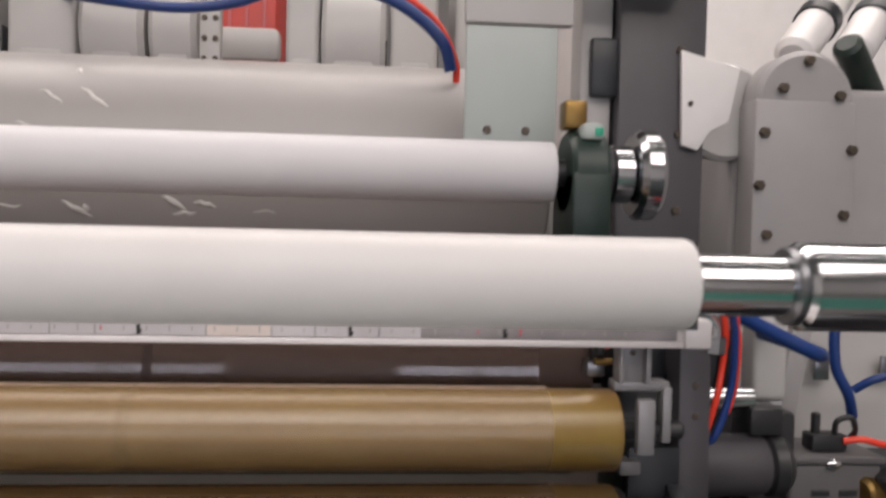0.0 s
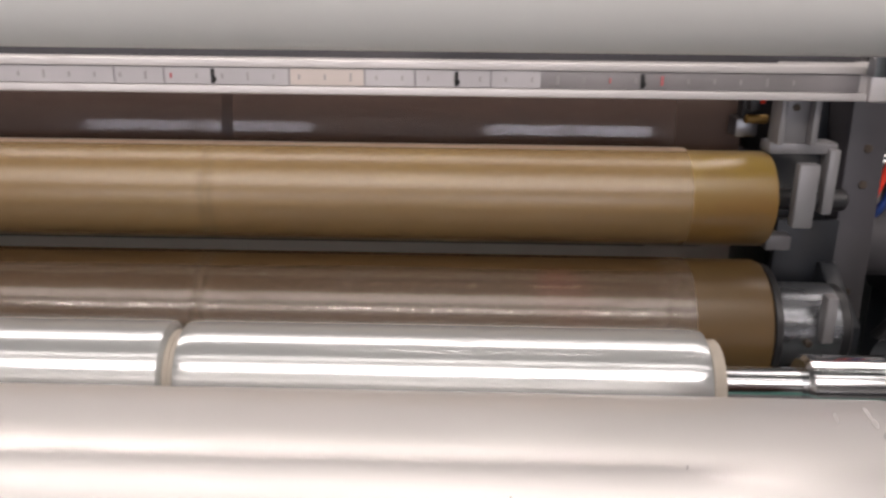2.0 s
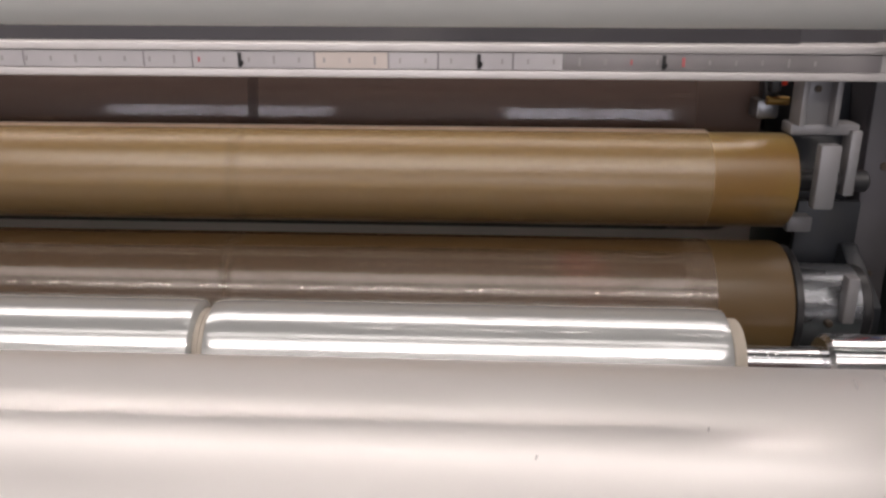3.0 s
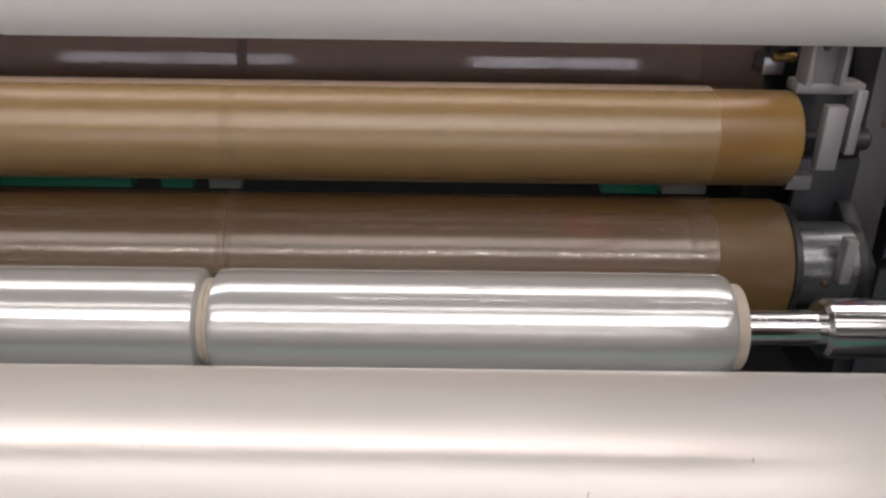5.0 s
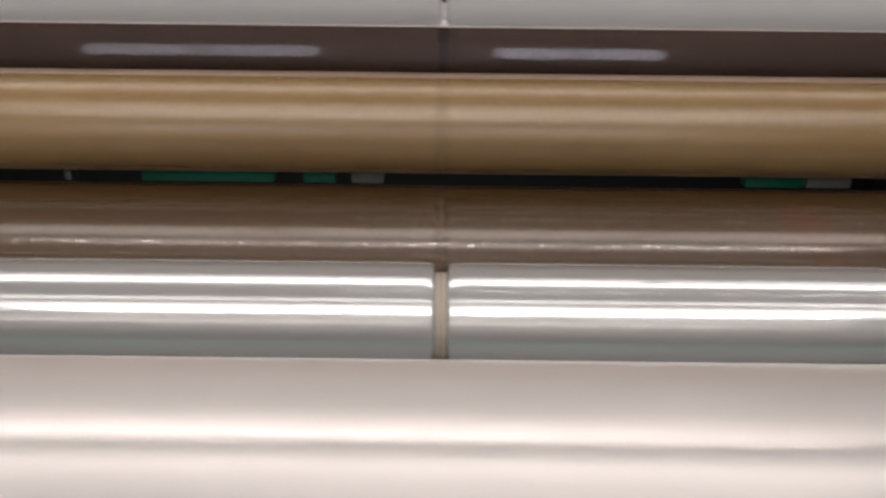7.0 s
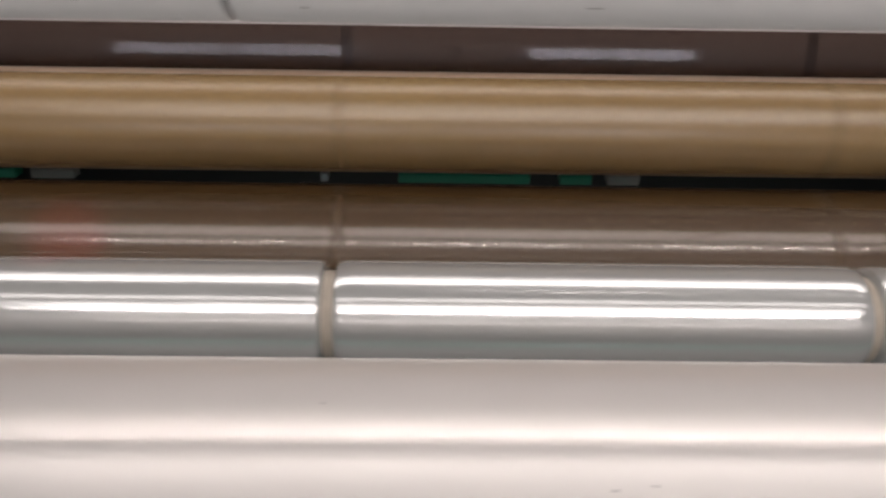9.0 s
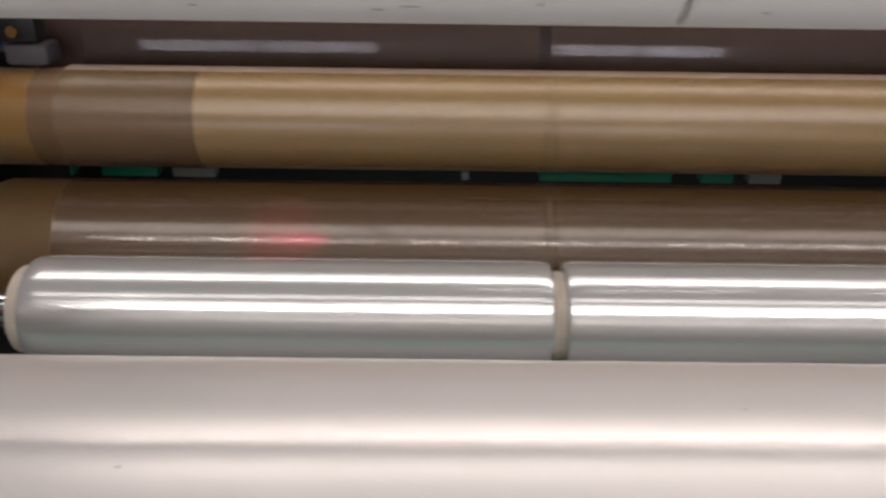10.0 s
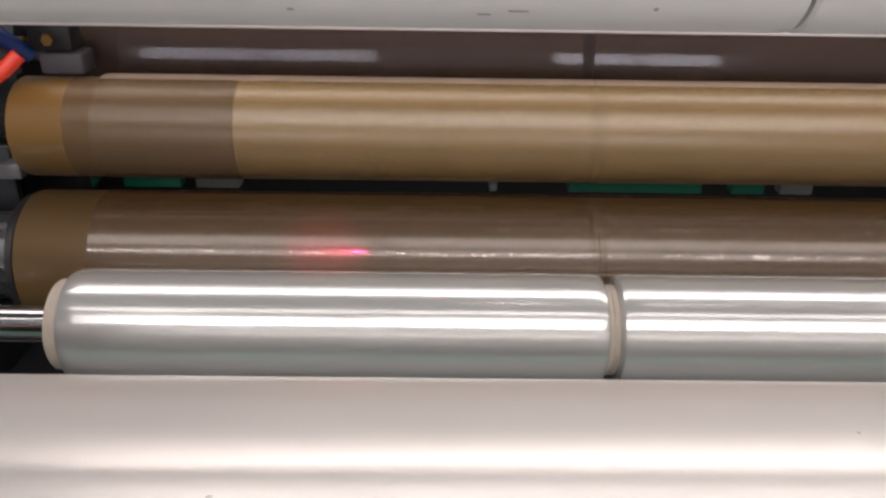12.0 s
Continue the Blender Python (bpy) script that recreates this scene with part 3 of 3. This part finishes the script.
# turret arms that carry the shafts and the drum
for s in (1, -1):
    X = lambda a, b: (min((a + 0.256) * s, (b + 0.256) * s), max((a + 0.256) * s, (b + 0.256) * s))
    arm = thing("turret_arm", (-0.256, 0, Z0), "grey steel arm that holds the winding shafts", "arm", "turret arms")
    part("arm_plate", prism([(-0.34, 0.41), (-0.20, 0.41), (0.06, 0.05), (0.08, -1.0), (-0.45, -1.0), (-0.45, 0.10)], *X(0.90, 0.94)), M_GREY, arm)
    part("upper_stub", moved(rod(*X(0.74, 0.905), 0.026), pose(0, TUBE[0], TUBE[1])), M_STEEL, arm)
    part("lower_stub", moved(rod(*X(0.74, 0.905), 0.026), pose(0, 0, 0)), M_STEEL, arm)
    part("drum_stub", moved(rod(*X(0.66, 0.905), 0.040), pose(0, DRUM[0], DRUM[1])), M_STEEL, arm)


# ---- upper part of the machine ----
big = thing("casting_roll", (0, 0.85, Z0 + 0.50), "large roll wrapped in wrinkled clear film", "roll")
part("wrap", lathe([(-1.25, 0.05), (-1.25, 0.212), (-1.245, 0.217), (0.605, 0.217), (0.61, 0.212), (0.61, 0.05)], 160), M_SHEET, big)
part("journal", rod(-1.4, 0.80, 0.05), M_STEEL, big)
rng = random.Random(11)
# crease ridges take a paler colour than the wrap to paint their glints
M_CREASE_GLINT = material("film_crease_glint", (0.56, 0.545, 0.53), 0.3, spec=0.8)
for xa, za, xb, zb, w in ((-0.322, 0.124, -0.268, 0.094, 0.0045), (-0.254, 0.131, -0.186, 0.090, 0.0042), (-0.268, 0.164, -0.255, 0.158, 0.005), (-0.275, -0.073, -0.215, -0.104, 0.006),
                          (-0.235, -0.083, -0.222, -0.093, 0.006), (-0.098, -0.064, -0.052, -0.088, 0.0065), (-0.045, -0.070, 0.004, -0.082, 0.005), (-0.085, -0.092, -0.03, -0.096, 0.004),
                          (-0.36, 0.06, -0.30, 0.052, 0.003), (-0.40, -0.08, -0.33, -0.09, 0.003), (-0.45, 0.10, -0.40, 0.07, 0.004), (0.05, -0.085, 0.12, -0.09, 0.0025)):
    pts = []
    for i in range(7):
        u = i / 6
        z = za + (zb - za) * u + rng.uniform(-0.003, 0.003)
        pts.append((xa + (xb - xa) * u, -math.sqrt(0.2155 ** 2 - z * z), z))
    part("crease", hose(pts, w, 8, 4, True), M_CREASE_GLINT, big, "crease in the film with its glint painted pale")

brk = thing("roller_bracket", (0.5, 0.40, Z0 + 0.5), "pale grey-green bracket plate with two screws above the roller", "bracket")
bplate = part("plate", box(-0.080, 0.062, 0.0, 0.012, -0.01, 0.205, 0.002), M_PALE, brk)
part("upper_plate", box(-0.082, 0.085, -0.005, 0.018, 0.208, 0.46, 0.003), M_WHITE, brk, "white upper plate")
part("arm", box(-0.03, 0.3, 0.019, 0.06, 0.3, 0.36, 0.003), M_WHITE, brk)
for x in (-0.045, 0.015):
    part("screw", bolt_y(x, 0.001, 0.045, 0.007, 0.004), M_BOLT, bplate)

pil = thing("pillow_block", at(UPPER, 0.585), "dark green pillow block bearing with brass grease fitting", "bearing")
part("housing", merged(rod(-0.027, 0.027, 0.062, 0.006), box(-0.027, 0.027, -0.062, 0.07, -0.10, 0.0, 0.005)), M_GREEN, pil)
part("cap", box(-0.014, 0.018, -0.05, 0.0, 0.045, 0.068, 0.006), M_PALE, pil, "pale cap")
part("grease_fitting", box(-0.034, -0.002, -0.03, 0.01, 0.062, 0.102, 0.004), M_BRASS, pil, "brass fitting")
part("tag", box(0.004, 0.016, -0.052, -0.03, 0.05, 0.062, 0.002), M_GREEN_LIGHT, pil)
part("ring", rod(0.038, 0.070, 0.042, 0.004), M_CHROME, pil, "chromed ring")
part("seal", rod(0.027, 0.036, 0.045, 0.002), M_BLACK, pil)
part("coupling", rod(0.072, 0.108, 0.066, 0.008), M_CHROME, pil, "chromed coupling")
part("foot", box(-0.04, 0.12, -0.03, 0.10, -0.13, -0.10, 0.003), M_DARK, pil)
part("post", box(0.01, 0.04, 0.02, 0.06, -0.20, -0.13, 0.003), M_DARK, pil)
pil2 = thing("pillow_block", at(UPPER, -1.09), "dark green pillow block bearing beside the frame", "bearing")
part("housing", merged(rod(-0.027, 0.027, 0.062, 0.006), box(-0.027, 0.027, -0.062, 0.07, -0.20, 0.0, 0.005)), M_GREEN, pil2)

col = thing("machine_column", (0.765, 0.55, 0), "dark grey machine column", "column")
part("post", box(-0.075, 0.075, -0.05, 0.06, 0, 2.15, 0.004), M_GREY, col)
part("inner_strip", box(-0.135, -0.079, -0.02, 0.05, 1.45, 2.1, 0.006), M_WHITE, col, "white cover strip")
part("cable_clip", box(-0.12, -0.07, -0.04, -0.021, 1.62, 1.72, 0.006), M_DARK, col)
for z in (1.43, 1.56, 1.7):
    part("bolt", bolt_y(0.03, -0.049, z, 0.008, 0.006), M_BOLT, col)

M_GEAR = material("warm_grey_gearbox_paint", (0.33, 0.318, 0.318), 0.42, vary=0.04, dirt=(0.42, 0.40, 0.38), dirt_scale=6, dirt_amount=0.25)
part("cover_flap", moved(prism([(-0.027, 1.70), (-0.131, 1.672), (-0.113, 1.58), (-0.082, 1.566), (-0.061, 1.532), (-0.032, 1.540)], -0.062, -0.0505, 0.003), pose(0, 0, 0, 0, 0, 90)), M_BRIGHT, col, "white sheet-metal flap")
part("bolt", bolt_y(0.045, -0.061, 1.61, 0.005, 0.004), M_BOLT, col)
gear = thing("gearbox", (1.13, 0.72, Z0), "white gearbox housing with a bolted cover plate", "gearbox")
part("housing", box(-0.11, 0.45, 0.06, 0.6, 0.1, 0.70, 0.02, 3), M_GEAR, gear)
part("lobe", moved(rod(-0.02, 0.02, 0.10, 0.01), pose(-0.13, 0.07, 0.64, 0, 0, 90)), M_WHITE, gear)
cover = part("cover", merged(box(-0.105, 0.105, -0.02, 0.06, 0.30, 0.66, 0.01), moved(rod(-0.037, 0.037, 0.102, 0.01), pose(0, 0.02, 0.655, 0, 0, 90))), M_GEAR, gear, "bolted cover plate")
for x, z in ((-0.051, 0.68), (-0.086, 0.592), (-0.093, 0.488), (-0.075, 0.391), (0.066, 0.668), (0.094, 0.562), (0.082, 0.433), (0.0, 0.735)):
    part("bolt", bolt_y(x, -0.019, z, 0.011, 0.012), M_BOLT, cover)
part("base", box(-0.1, 0.45, 0.05, 0.6, -1.0, 0.098, 0.01), M_GREY, gear, "grey gearbox base")
for x, z, r in ((0.125, 0.865, 0.042), (0.255, 0.875, 0.042)):
    part("pipe", moved(lathe([(-0.16, 0), (-0.16, r - 0.012), (-0.148, r), (0.09, r), (0.09, r * 0.8), (0.11, r * 0.8), (0.11, r), (0.2, r), (0.2, 0)], 48), pose(x, 0.18, z, 0, -38, 40)), M_BRIGHT, gear, "white pipe with a clamp groove")
    part("pipe_clamp", moved(sleeve(-0.02, 0.02, r, r + 0.006), pose(x, 0.18, z, 0, -38, 40)), M_DARK, gear, "dark pipe clamp")
part("hose_coupling", moved(rod(-0.1, 0.1, 0.03, 0.01), pose(0.18, 0.1, 0.74, 0, 30, 40)), M_GREEN, gear)

# housings behind the casting roll
for x0, x1, z1, kind in ((-0.53, -0.385, 1.0, 0), (-0.375, -0.235, 1.02, 1), (-0.225, -0.12, 1.0, 1), (0.075, 0.15, 1.0, 0), (0.155, 0.30, 0.99, 1), (0.31, 0.42, 0.98, 0), (-0.80, -0.56, 0.98, 1), (0.46, 0.62, 1.05, 0)):
    h = thing("roller_housing", ((x0 + x1) / 2, 1.02, Z0 + 0.7), "white painted bearing housing behind the large roll", "housing", "bearing housings")
    w = (x1 - x0) / 2
    if kind:
        part("body", moved(rod(-w, w, 0.14, 0.012), pose(0, 0.12, 0.12)), M_WHITE, h)
    else:
        part("body", box(-w, w, 0.0, 0.22, -0.2, z1 - 0.70, 0.012, 3), M_WHITE, h)
    part("foot", box(-w * 0.6, w * 0.6, -0.01, 0.2, -0.3, 0.06, 0.006), M_WHITE, h)
    # dark grey strip paints the shade beside the housing
    part("painted_shade_strip", box(w - 0.012, w + 0.004, 0.04, 0.2, -0.1, 0.12, 0.003), M_GREY, h)
carrier = thing("upper_beam", (-0.2, 1.15, Z0), "white beam that carries the bearing housings", "beam")
part("beam", box(-1.2, 1.1, 0, 0.2, 0.25, 0.52, 0.01), M_WHITE, carrier)
part("leg", box(-1.2, -1.05, 0.02, 0.18, -1.0, 0.25, 0.01), M_WHITE, carrier)
part("leg", box(0.95, 1.1, 0.02, 0.18, -1.0, 0.25, 0.01), M_WHITE, carrier)
strip = thing("bolted_strip", (-0.088, 1.0, Z0 + 0.72), "white strip with two rows of dark bolts", "strip")
part("plate", box(-0.022, 0.022, 0, 0.03, -0.2, 0.36, 0.003), M_WHITE, strip)
for z in (0.03, 0.075, 0.12, 0.165, 0.21):
    for x in (-0.012, 0.012):
        part("bolt", bolt_y(x, 0.001, z, 0.007, 0.006), M_BOLT, strip)
cab = thing("red_cabinet", (-0.105, 1.6, Z0), "red painted cabinet with white rail in front", "cabinet")
part("body", box(-0.085, 0.085, 0, 0.3, -1.0, 1.4, 0.01), M_RED_SHEET, cab)
for x in (-0.05, 0.0, 0.05):
    part("groove", box(x - 0.004, x + 0.004, -0.004, 0.001, 0.3, 1.38, 0.001), M_INK_RED, cab)
part("front_rail", box(-0.11, 0.11, -0.12, -0.06, 0.84, 0.935, 0.02), M_WHITE, cab, "white rail")
part("rail_foot", box(-0.02, 0.02, -0.07, 0.001, 0.86, 0.9, 0.003), M_WHITE, cab)


# ---- tubes and hoses ----
def tube_run(name, pts, r, mat, label):
    t = thing(name, (0, 0, Z0), label, "hose")
    part("tube", hose(pts, r), mat, t)
    return t


tube_run("air_tube", [(0.735, 0.17, 0.305), (0.750, 0.185, 0.27), (0.754, 0.20, 0.225), (0.747, 0.20, 0.175), (0.737, 0.21, 0.122), (0.742, 0.23, 0.112)], 0.0044, M_RED, "red air tube hanging beside the frame")
tube_run("air_tube", [(0.750, 0.17, 0.30), (0.763, 0.185, 0.26), (0.768, 0.20, 0.20), (0.760, 0.205, 0.15), (0.746, 0.21, 0.115), (0.738, 0.225, 0.118)], 0.0050, M_BLUE, "blue air tube hanging beside the frame")
tube_run("air_tube", [(0.764, 0.19, 0.30), (0.776, 0.2, 0.25), (0.778, 0.21, 0.19), (0.770, 0.215, 0.15)], 0.003, M_RED, "thin red air tube beside the frame")
tube_run("air_hose", [(0.755, 0.22, 0.30), (0.79, 0.23, 0.283), (0.845, 0.235, 0.257), (0.905, 0.235, 0.230), (0.935, 0.30, 0.224), (0.955, 0.50, 0.222)], 0.0105, M_BLUE, "thick dark blue air hose beside the frame")
tube_run("air_hose", [(1.15, 0.60, 0.26), (1.146, 0.60, 0.205), (1.152, 0.60, 0.145), (1.178, 0.60, 0.095), (1.20, 0.62, 0.05)], 0.010, M_BLUE, "curved blue air hose on the housing")
tube_run("air_hose", [(1.20, 0.62, 0.10), (1.23, 0.60, 0.125), (1.28, 0.60, 0.13), (1.32, 0.62, 0.08)], 0.008, M_BLUE, "bent blue air hose")
tube_run("air_hose", [(-0.40, 1.03, 0.88), (-0.34, 0.80, 0.83), (-0.2, 0.70, 0.792), (-0.08, 0.70, 0.785), (0.03, 0.70, 0.802), (0.12, 0.72, 0.85)], 0.010, M_BLUE, "blue hose sagging over the large roll")
tube_run("air_hose", [(0.26, 0.72, 0.84), (0.32, 0.70, 0.812), (0.375, 0.70, 0.775), (0.41, 0.70, 0.735), (0.424, 0.71, 0.69)], 0.012, M_BLUE, "blue hose bending down to the large roll")
tube_run("air_tube", [(0.30, 0.73, 0.85), (0.355, 0.715, 0.815), (0.40, 0.715, 0.775), (0.432, 0.715, 0.71), (0.436, 0.72, 0.67)], 0.007, M_RED, "red tube beside the blue hose")
tube_run("air_tube", [(-1.20, 0.12, 0.33), (-1.14, 0.13, 0.27), (-1.105, 0.145, 0.24), (-1.085, 0.165, 0.215)], 0.008, M_BLUE, "blue air tube at the rail's end")
tube_run("air_tube", [(-1.18, 0.10, 0.16), (-1.13, 0.115, 0.185), (-1.10, 0.125, 0.205), (-1.082, 0.135, 0.222)], 0.0075, M_RED, "red air tube at the rail's end")
tube_run("cable", [(0.80, 0.26, -0.06), (0.815, 0.22, 0.0), (0.83, 0.20, 0.03), (0.85, 0.2, 0.0), (0.86, 0.22, -0.05)], 0.006, M_BLACK, "black cable loop under the motor")

valve = thing("valve_block", (-1.062, 0.16, Z0 + 0.232), "black air valve with steel foot at the rail's end", "valve")
part("body", box(-0.022, 0.022, 0.0, 0.03, -0.012, 0.03, 0.004), M_BLACK, valve)
part("foot", box(-0.012, 0.032, -0.005, 0.03, -0.034, -0.0125, 0.004), M_GREY, valve)
part("nut", bolt_y(0.0, 0.001, 0.0, 0.007, 0.006), M_BRASS, valve)

elbow = thing("air_fitting", (0.722, 0.19, Z0 + 0.27), "chromed elbow fitting with black nut at the rail's end", "fitting")
part("elbow", hose([(-0.02, 0, 0.02), (0.0, 0, 0.018), (0.014, 0, 0.005), (0.016, 0, -0.012)], 0.009), M_CHROME, elbow)
part("nut", moved(rod(-0.012, 0.012, 0.014, 0.002, 6), pose(0.016, 0, -0.022, 0, 90, 0)), M_STEEL, elbow)
part("manifold", box(0.020, 0.060, 0.02, 0.06, -0.085, -0.005, 0.005), M_BLACK, elbow, "black manifold block")
part("bracket", box(-0.02, 0.02, 0.0, 0.08, -0.03, -0.024, 0.001), M_GREY, elbow)

# ---- clutter beyond the drive side ----
cyl = thing("air_cylinder", (0.975, 0.50, Z0 + 0.02), "white air cylinder with a steel end", "cylinder")
part("barrel", box(-0.03, 0.03, 0, 0.06, 0.085, 0.24, 0.01, 3), M_WHITE, cyl)
part("steel_end", box(-0.026, 0.026, 0.005, 0.055, 0.068, 0.0845, 0.004), M_CHROME, cyl)
part("black_base", box(-0.04, 0.045, -0.01, 0.07, -0.12, 0.067, 0.01), M_BLACK, cyl)
part("post", box(-0.03, 0.03, 0.0, 0.06, -1.02, -0.12, 0.004), M_DARK, cyl)
leg = thing("frame_post", (1.08, 0.62, 0), "grey steel post of the frame", "post")
part("slanted_post", moved(box(-0.019, 0.019, 0, 0.06, -0.16, 0.17, 0.004), pose(-0.002, 0, 1.10, 0, 9.3, 0)), M_GEAR, leg)
part("foot", box(-0.055, 0.01, -0.002, 0.062, 0, 0.95, 0.004), M_GREY, leg)
pan = thing("guard_panel", (1.25, 0.72, Z0), "white guard panel with sloping edge", "panel")
part("panel", moved(prism([(-0.13, -1.0), (-0.13, -0.06), (-0.095, 0.22), (0.22, 0.22), (0.22, -1.0)], 0.0, 0.02), pose(0, 0.02, 0, 0, 0, 90)), M_WHITE, pan)
part("edge_trim", box(-0.14, 0.22, -0.004, 0.0195, 0.2205, 0.235, 0.003), M_GREY, pan)
for x in (-0.06, 0.08):
    part("hinge", box(x - 0.015, x + 0.015, -0.008, -0.0005, 0.10, 0.15, 0.002), M_STEEL, pan)
M_BOX = material("worn_grey_box_paint", (0.11, 0.105, 0.108), 0.45, vary=0.08, dirt=(0.08, 0.075, 0.07), dirt_scale=12)
bx = thing("junction_box", (1.08, 0.48, Z0), "grey junction box with slots below the valves", "box")
part("box", box(-0.075, 0.09, 0, 0.12, -0.12, 0.0, 0.008, 3), M_BOX, bx)
part("lid", box(-0.08, 0.095, -0.006, 0.125, 0.0005, 0.014, 0.004), M_BOX, bx)
for x in (-0.02, 0.03):
    part("slot", box(x - 0.016, x + 0.016, -0.003, 0.001, -0.055, -0.045, 0.001), M_BLACK, bx)
part("post", box(-0.03, 0.03, 0.03, 0.09, -1.0, -0.12, 0.004), M_GREY, bx)
part("knob", lathe([(-0.012, 0), (-0.012, 0.008), (0, 0.013), (0.012, 0.008), (0.012, 0)], 24), M_CHROME, bx, "chrome knob")
vb = thing("valve_cluster", (1.11, 0.50, Z0 + 0.015), "black valves with red lever and cable loop", "valve")
part("body", box(-0.055, 0.01, 0.0, 0.04, 0.0, 0.03, 0.005), M_BLACK, vb)
part("stem", moved(rod(-0.02, 0.02, 0.008, 0.002, 20), pose(-0.04, 0.02, 0.045, 0, 90, 0)), M_BLACK, vb)
part("lever", hose([(0.0, 0.0, 0.02), (0.03, -0.005, 0.024), (0.06, -0.01, 0.018), (0.09, -0.01, 0.012)], 0.006), M_RED, vb, "red lever")
part("loop", hose([(-0.01, 0.01, 0.028), (-0.012, 0.0, 0.055), (0.01, -0.005, 0.062), (0.022, 0.0, 0.04), (0.02, 0.01, 0.025)], 0.005), M_BLACK, vb)
fit = thing("brass_regulator", (1.16, 0.49, Z0 - 0.05), "dark brass pressure regulator", "regulator")
part("body", moved(rod(-0.03, 0.03, 0.028, 0.006, 32), pose(0, 0, 0, 0, 0, 20)), M_BRASS, fit)
part("knob", moved(rod(-0.02, 0.02, 0.02, 0.004, 32), pose(0.02, -0.02, 0.02, 0, 60, 0)), M_BLACK, fit)
part("bracket", box(-0.02, 0.03, 0.02, 0.06, -0.95, 0.0, 0.003), M_DARK, fit)


# ---- red optical sensors on arms that shine on the brown roller ----
def edge_sensor(x, y, z, x_arm, target, watts, spread, soft):
    t = thing("edge_sensor", (x, y, Z0 + z), "small black red-light sensor on a steel arm", "sensor", "edge sensors")
    part("body", box(-0.012, 0.012, -0.02, 0.012, 0.006, 0.034, 0.003), M_BLACK, t)
    a, b = min(0, x_arm - x), max(0, x_arm - x)
    part("arm", box(a, b, -0.006, 0.006, 0.036, 0.048, 0.001), M_STEEL, t)
    part("post", box(x_arm - x - 0.008, x_arm - x + 0.008, -0.008, 0.008, (0.10 if y < 0 else 0.282) - z, 0.0355, 0.001), M_STEEL, t)
    lamp = bpy.data.lights.new("sensor_beam", "SPOT")
    lamp.energy, lamp.color, lamp.spot_size, lamp.spot_blend, lamp.shadow_soft_size = watts, (1.0, 0.03, 0.13), radians(spread), 1.0, soft
    ob = new("sensor_beam", lamp)
    ob.matrix_world = look((x, y, Z0 + z), target)


edge_sensor(-0.80, -0.37, 0.385, -1.43, (-0.785, 0.056, Z0 + 0.055), 5.0, 11, 0.004)
edge_sensor(0.270, 0.085, 0.316, 0.660, (0.372, 0.066, Z0 + 0.07), 1.0, 15, 0.004)


# ---- machine bed ----
bed = thing("machine_bed", (0, 0.6, 0), "dark grey machine bed under the rollers", "machine bed")
# slab and backing boxes are added dark shapes for the unlit space around the frame
part("slab", box(-1.35, 1.5, -0.48, 0.75, 0.0, 0.14, 0.01), M_DARK, bed)
part("dark_backing", box(0.75, 1.5, 0.04, 0.5, 0.145, 0.955, 0.01), M_DARK, bed, "dark backing box added to keep the space beside the frame dark")
part("dark_backing", box(-2.0, -1.26, 0.0, 0.5, 0.145, 1.2, 0.01), M_DARK, bed, "dark backing box added to keep the space beside the frame dark")
part("rear_cabinet", box(0.88, 2.2, 0.75, 1.4, 0.0, 2.1, 0.01), M_BRIGHT, bed, "white rear cabinet")
part("rear_cabinet", box(-2.3, -0.35, 1.35, 1.9, 0.0, 2.05, 0.01), M_WHITE, bed, "white rear cabinet")


def motions():
    for ob, turns in SPINNING:
        base = ob.location.copy()
        walk(ob, [(0.2 * k, pose(*base, 360 * turns * 0.2 * k, 0, 0)) for k in range(61)])


motions()
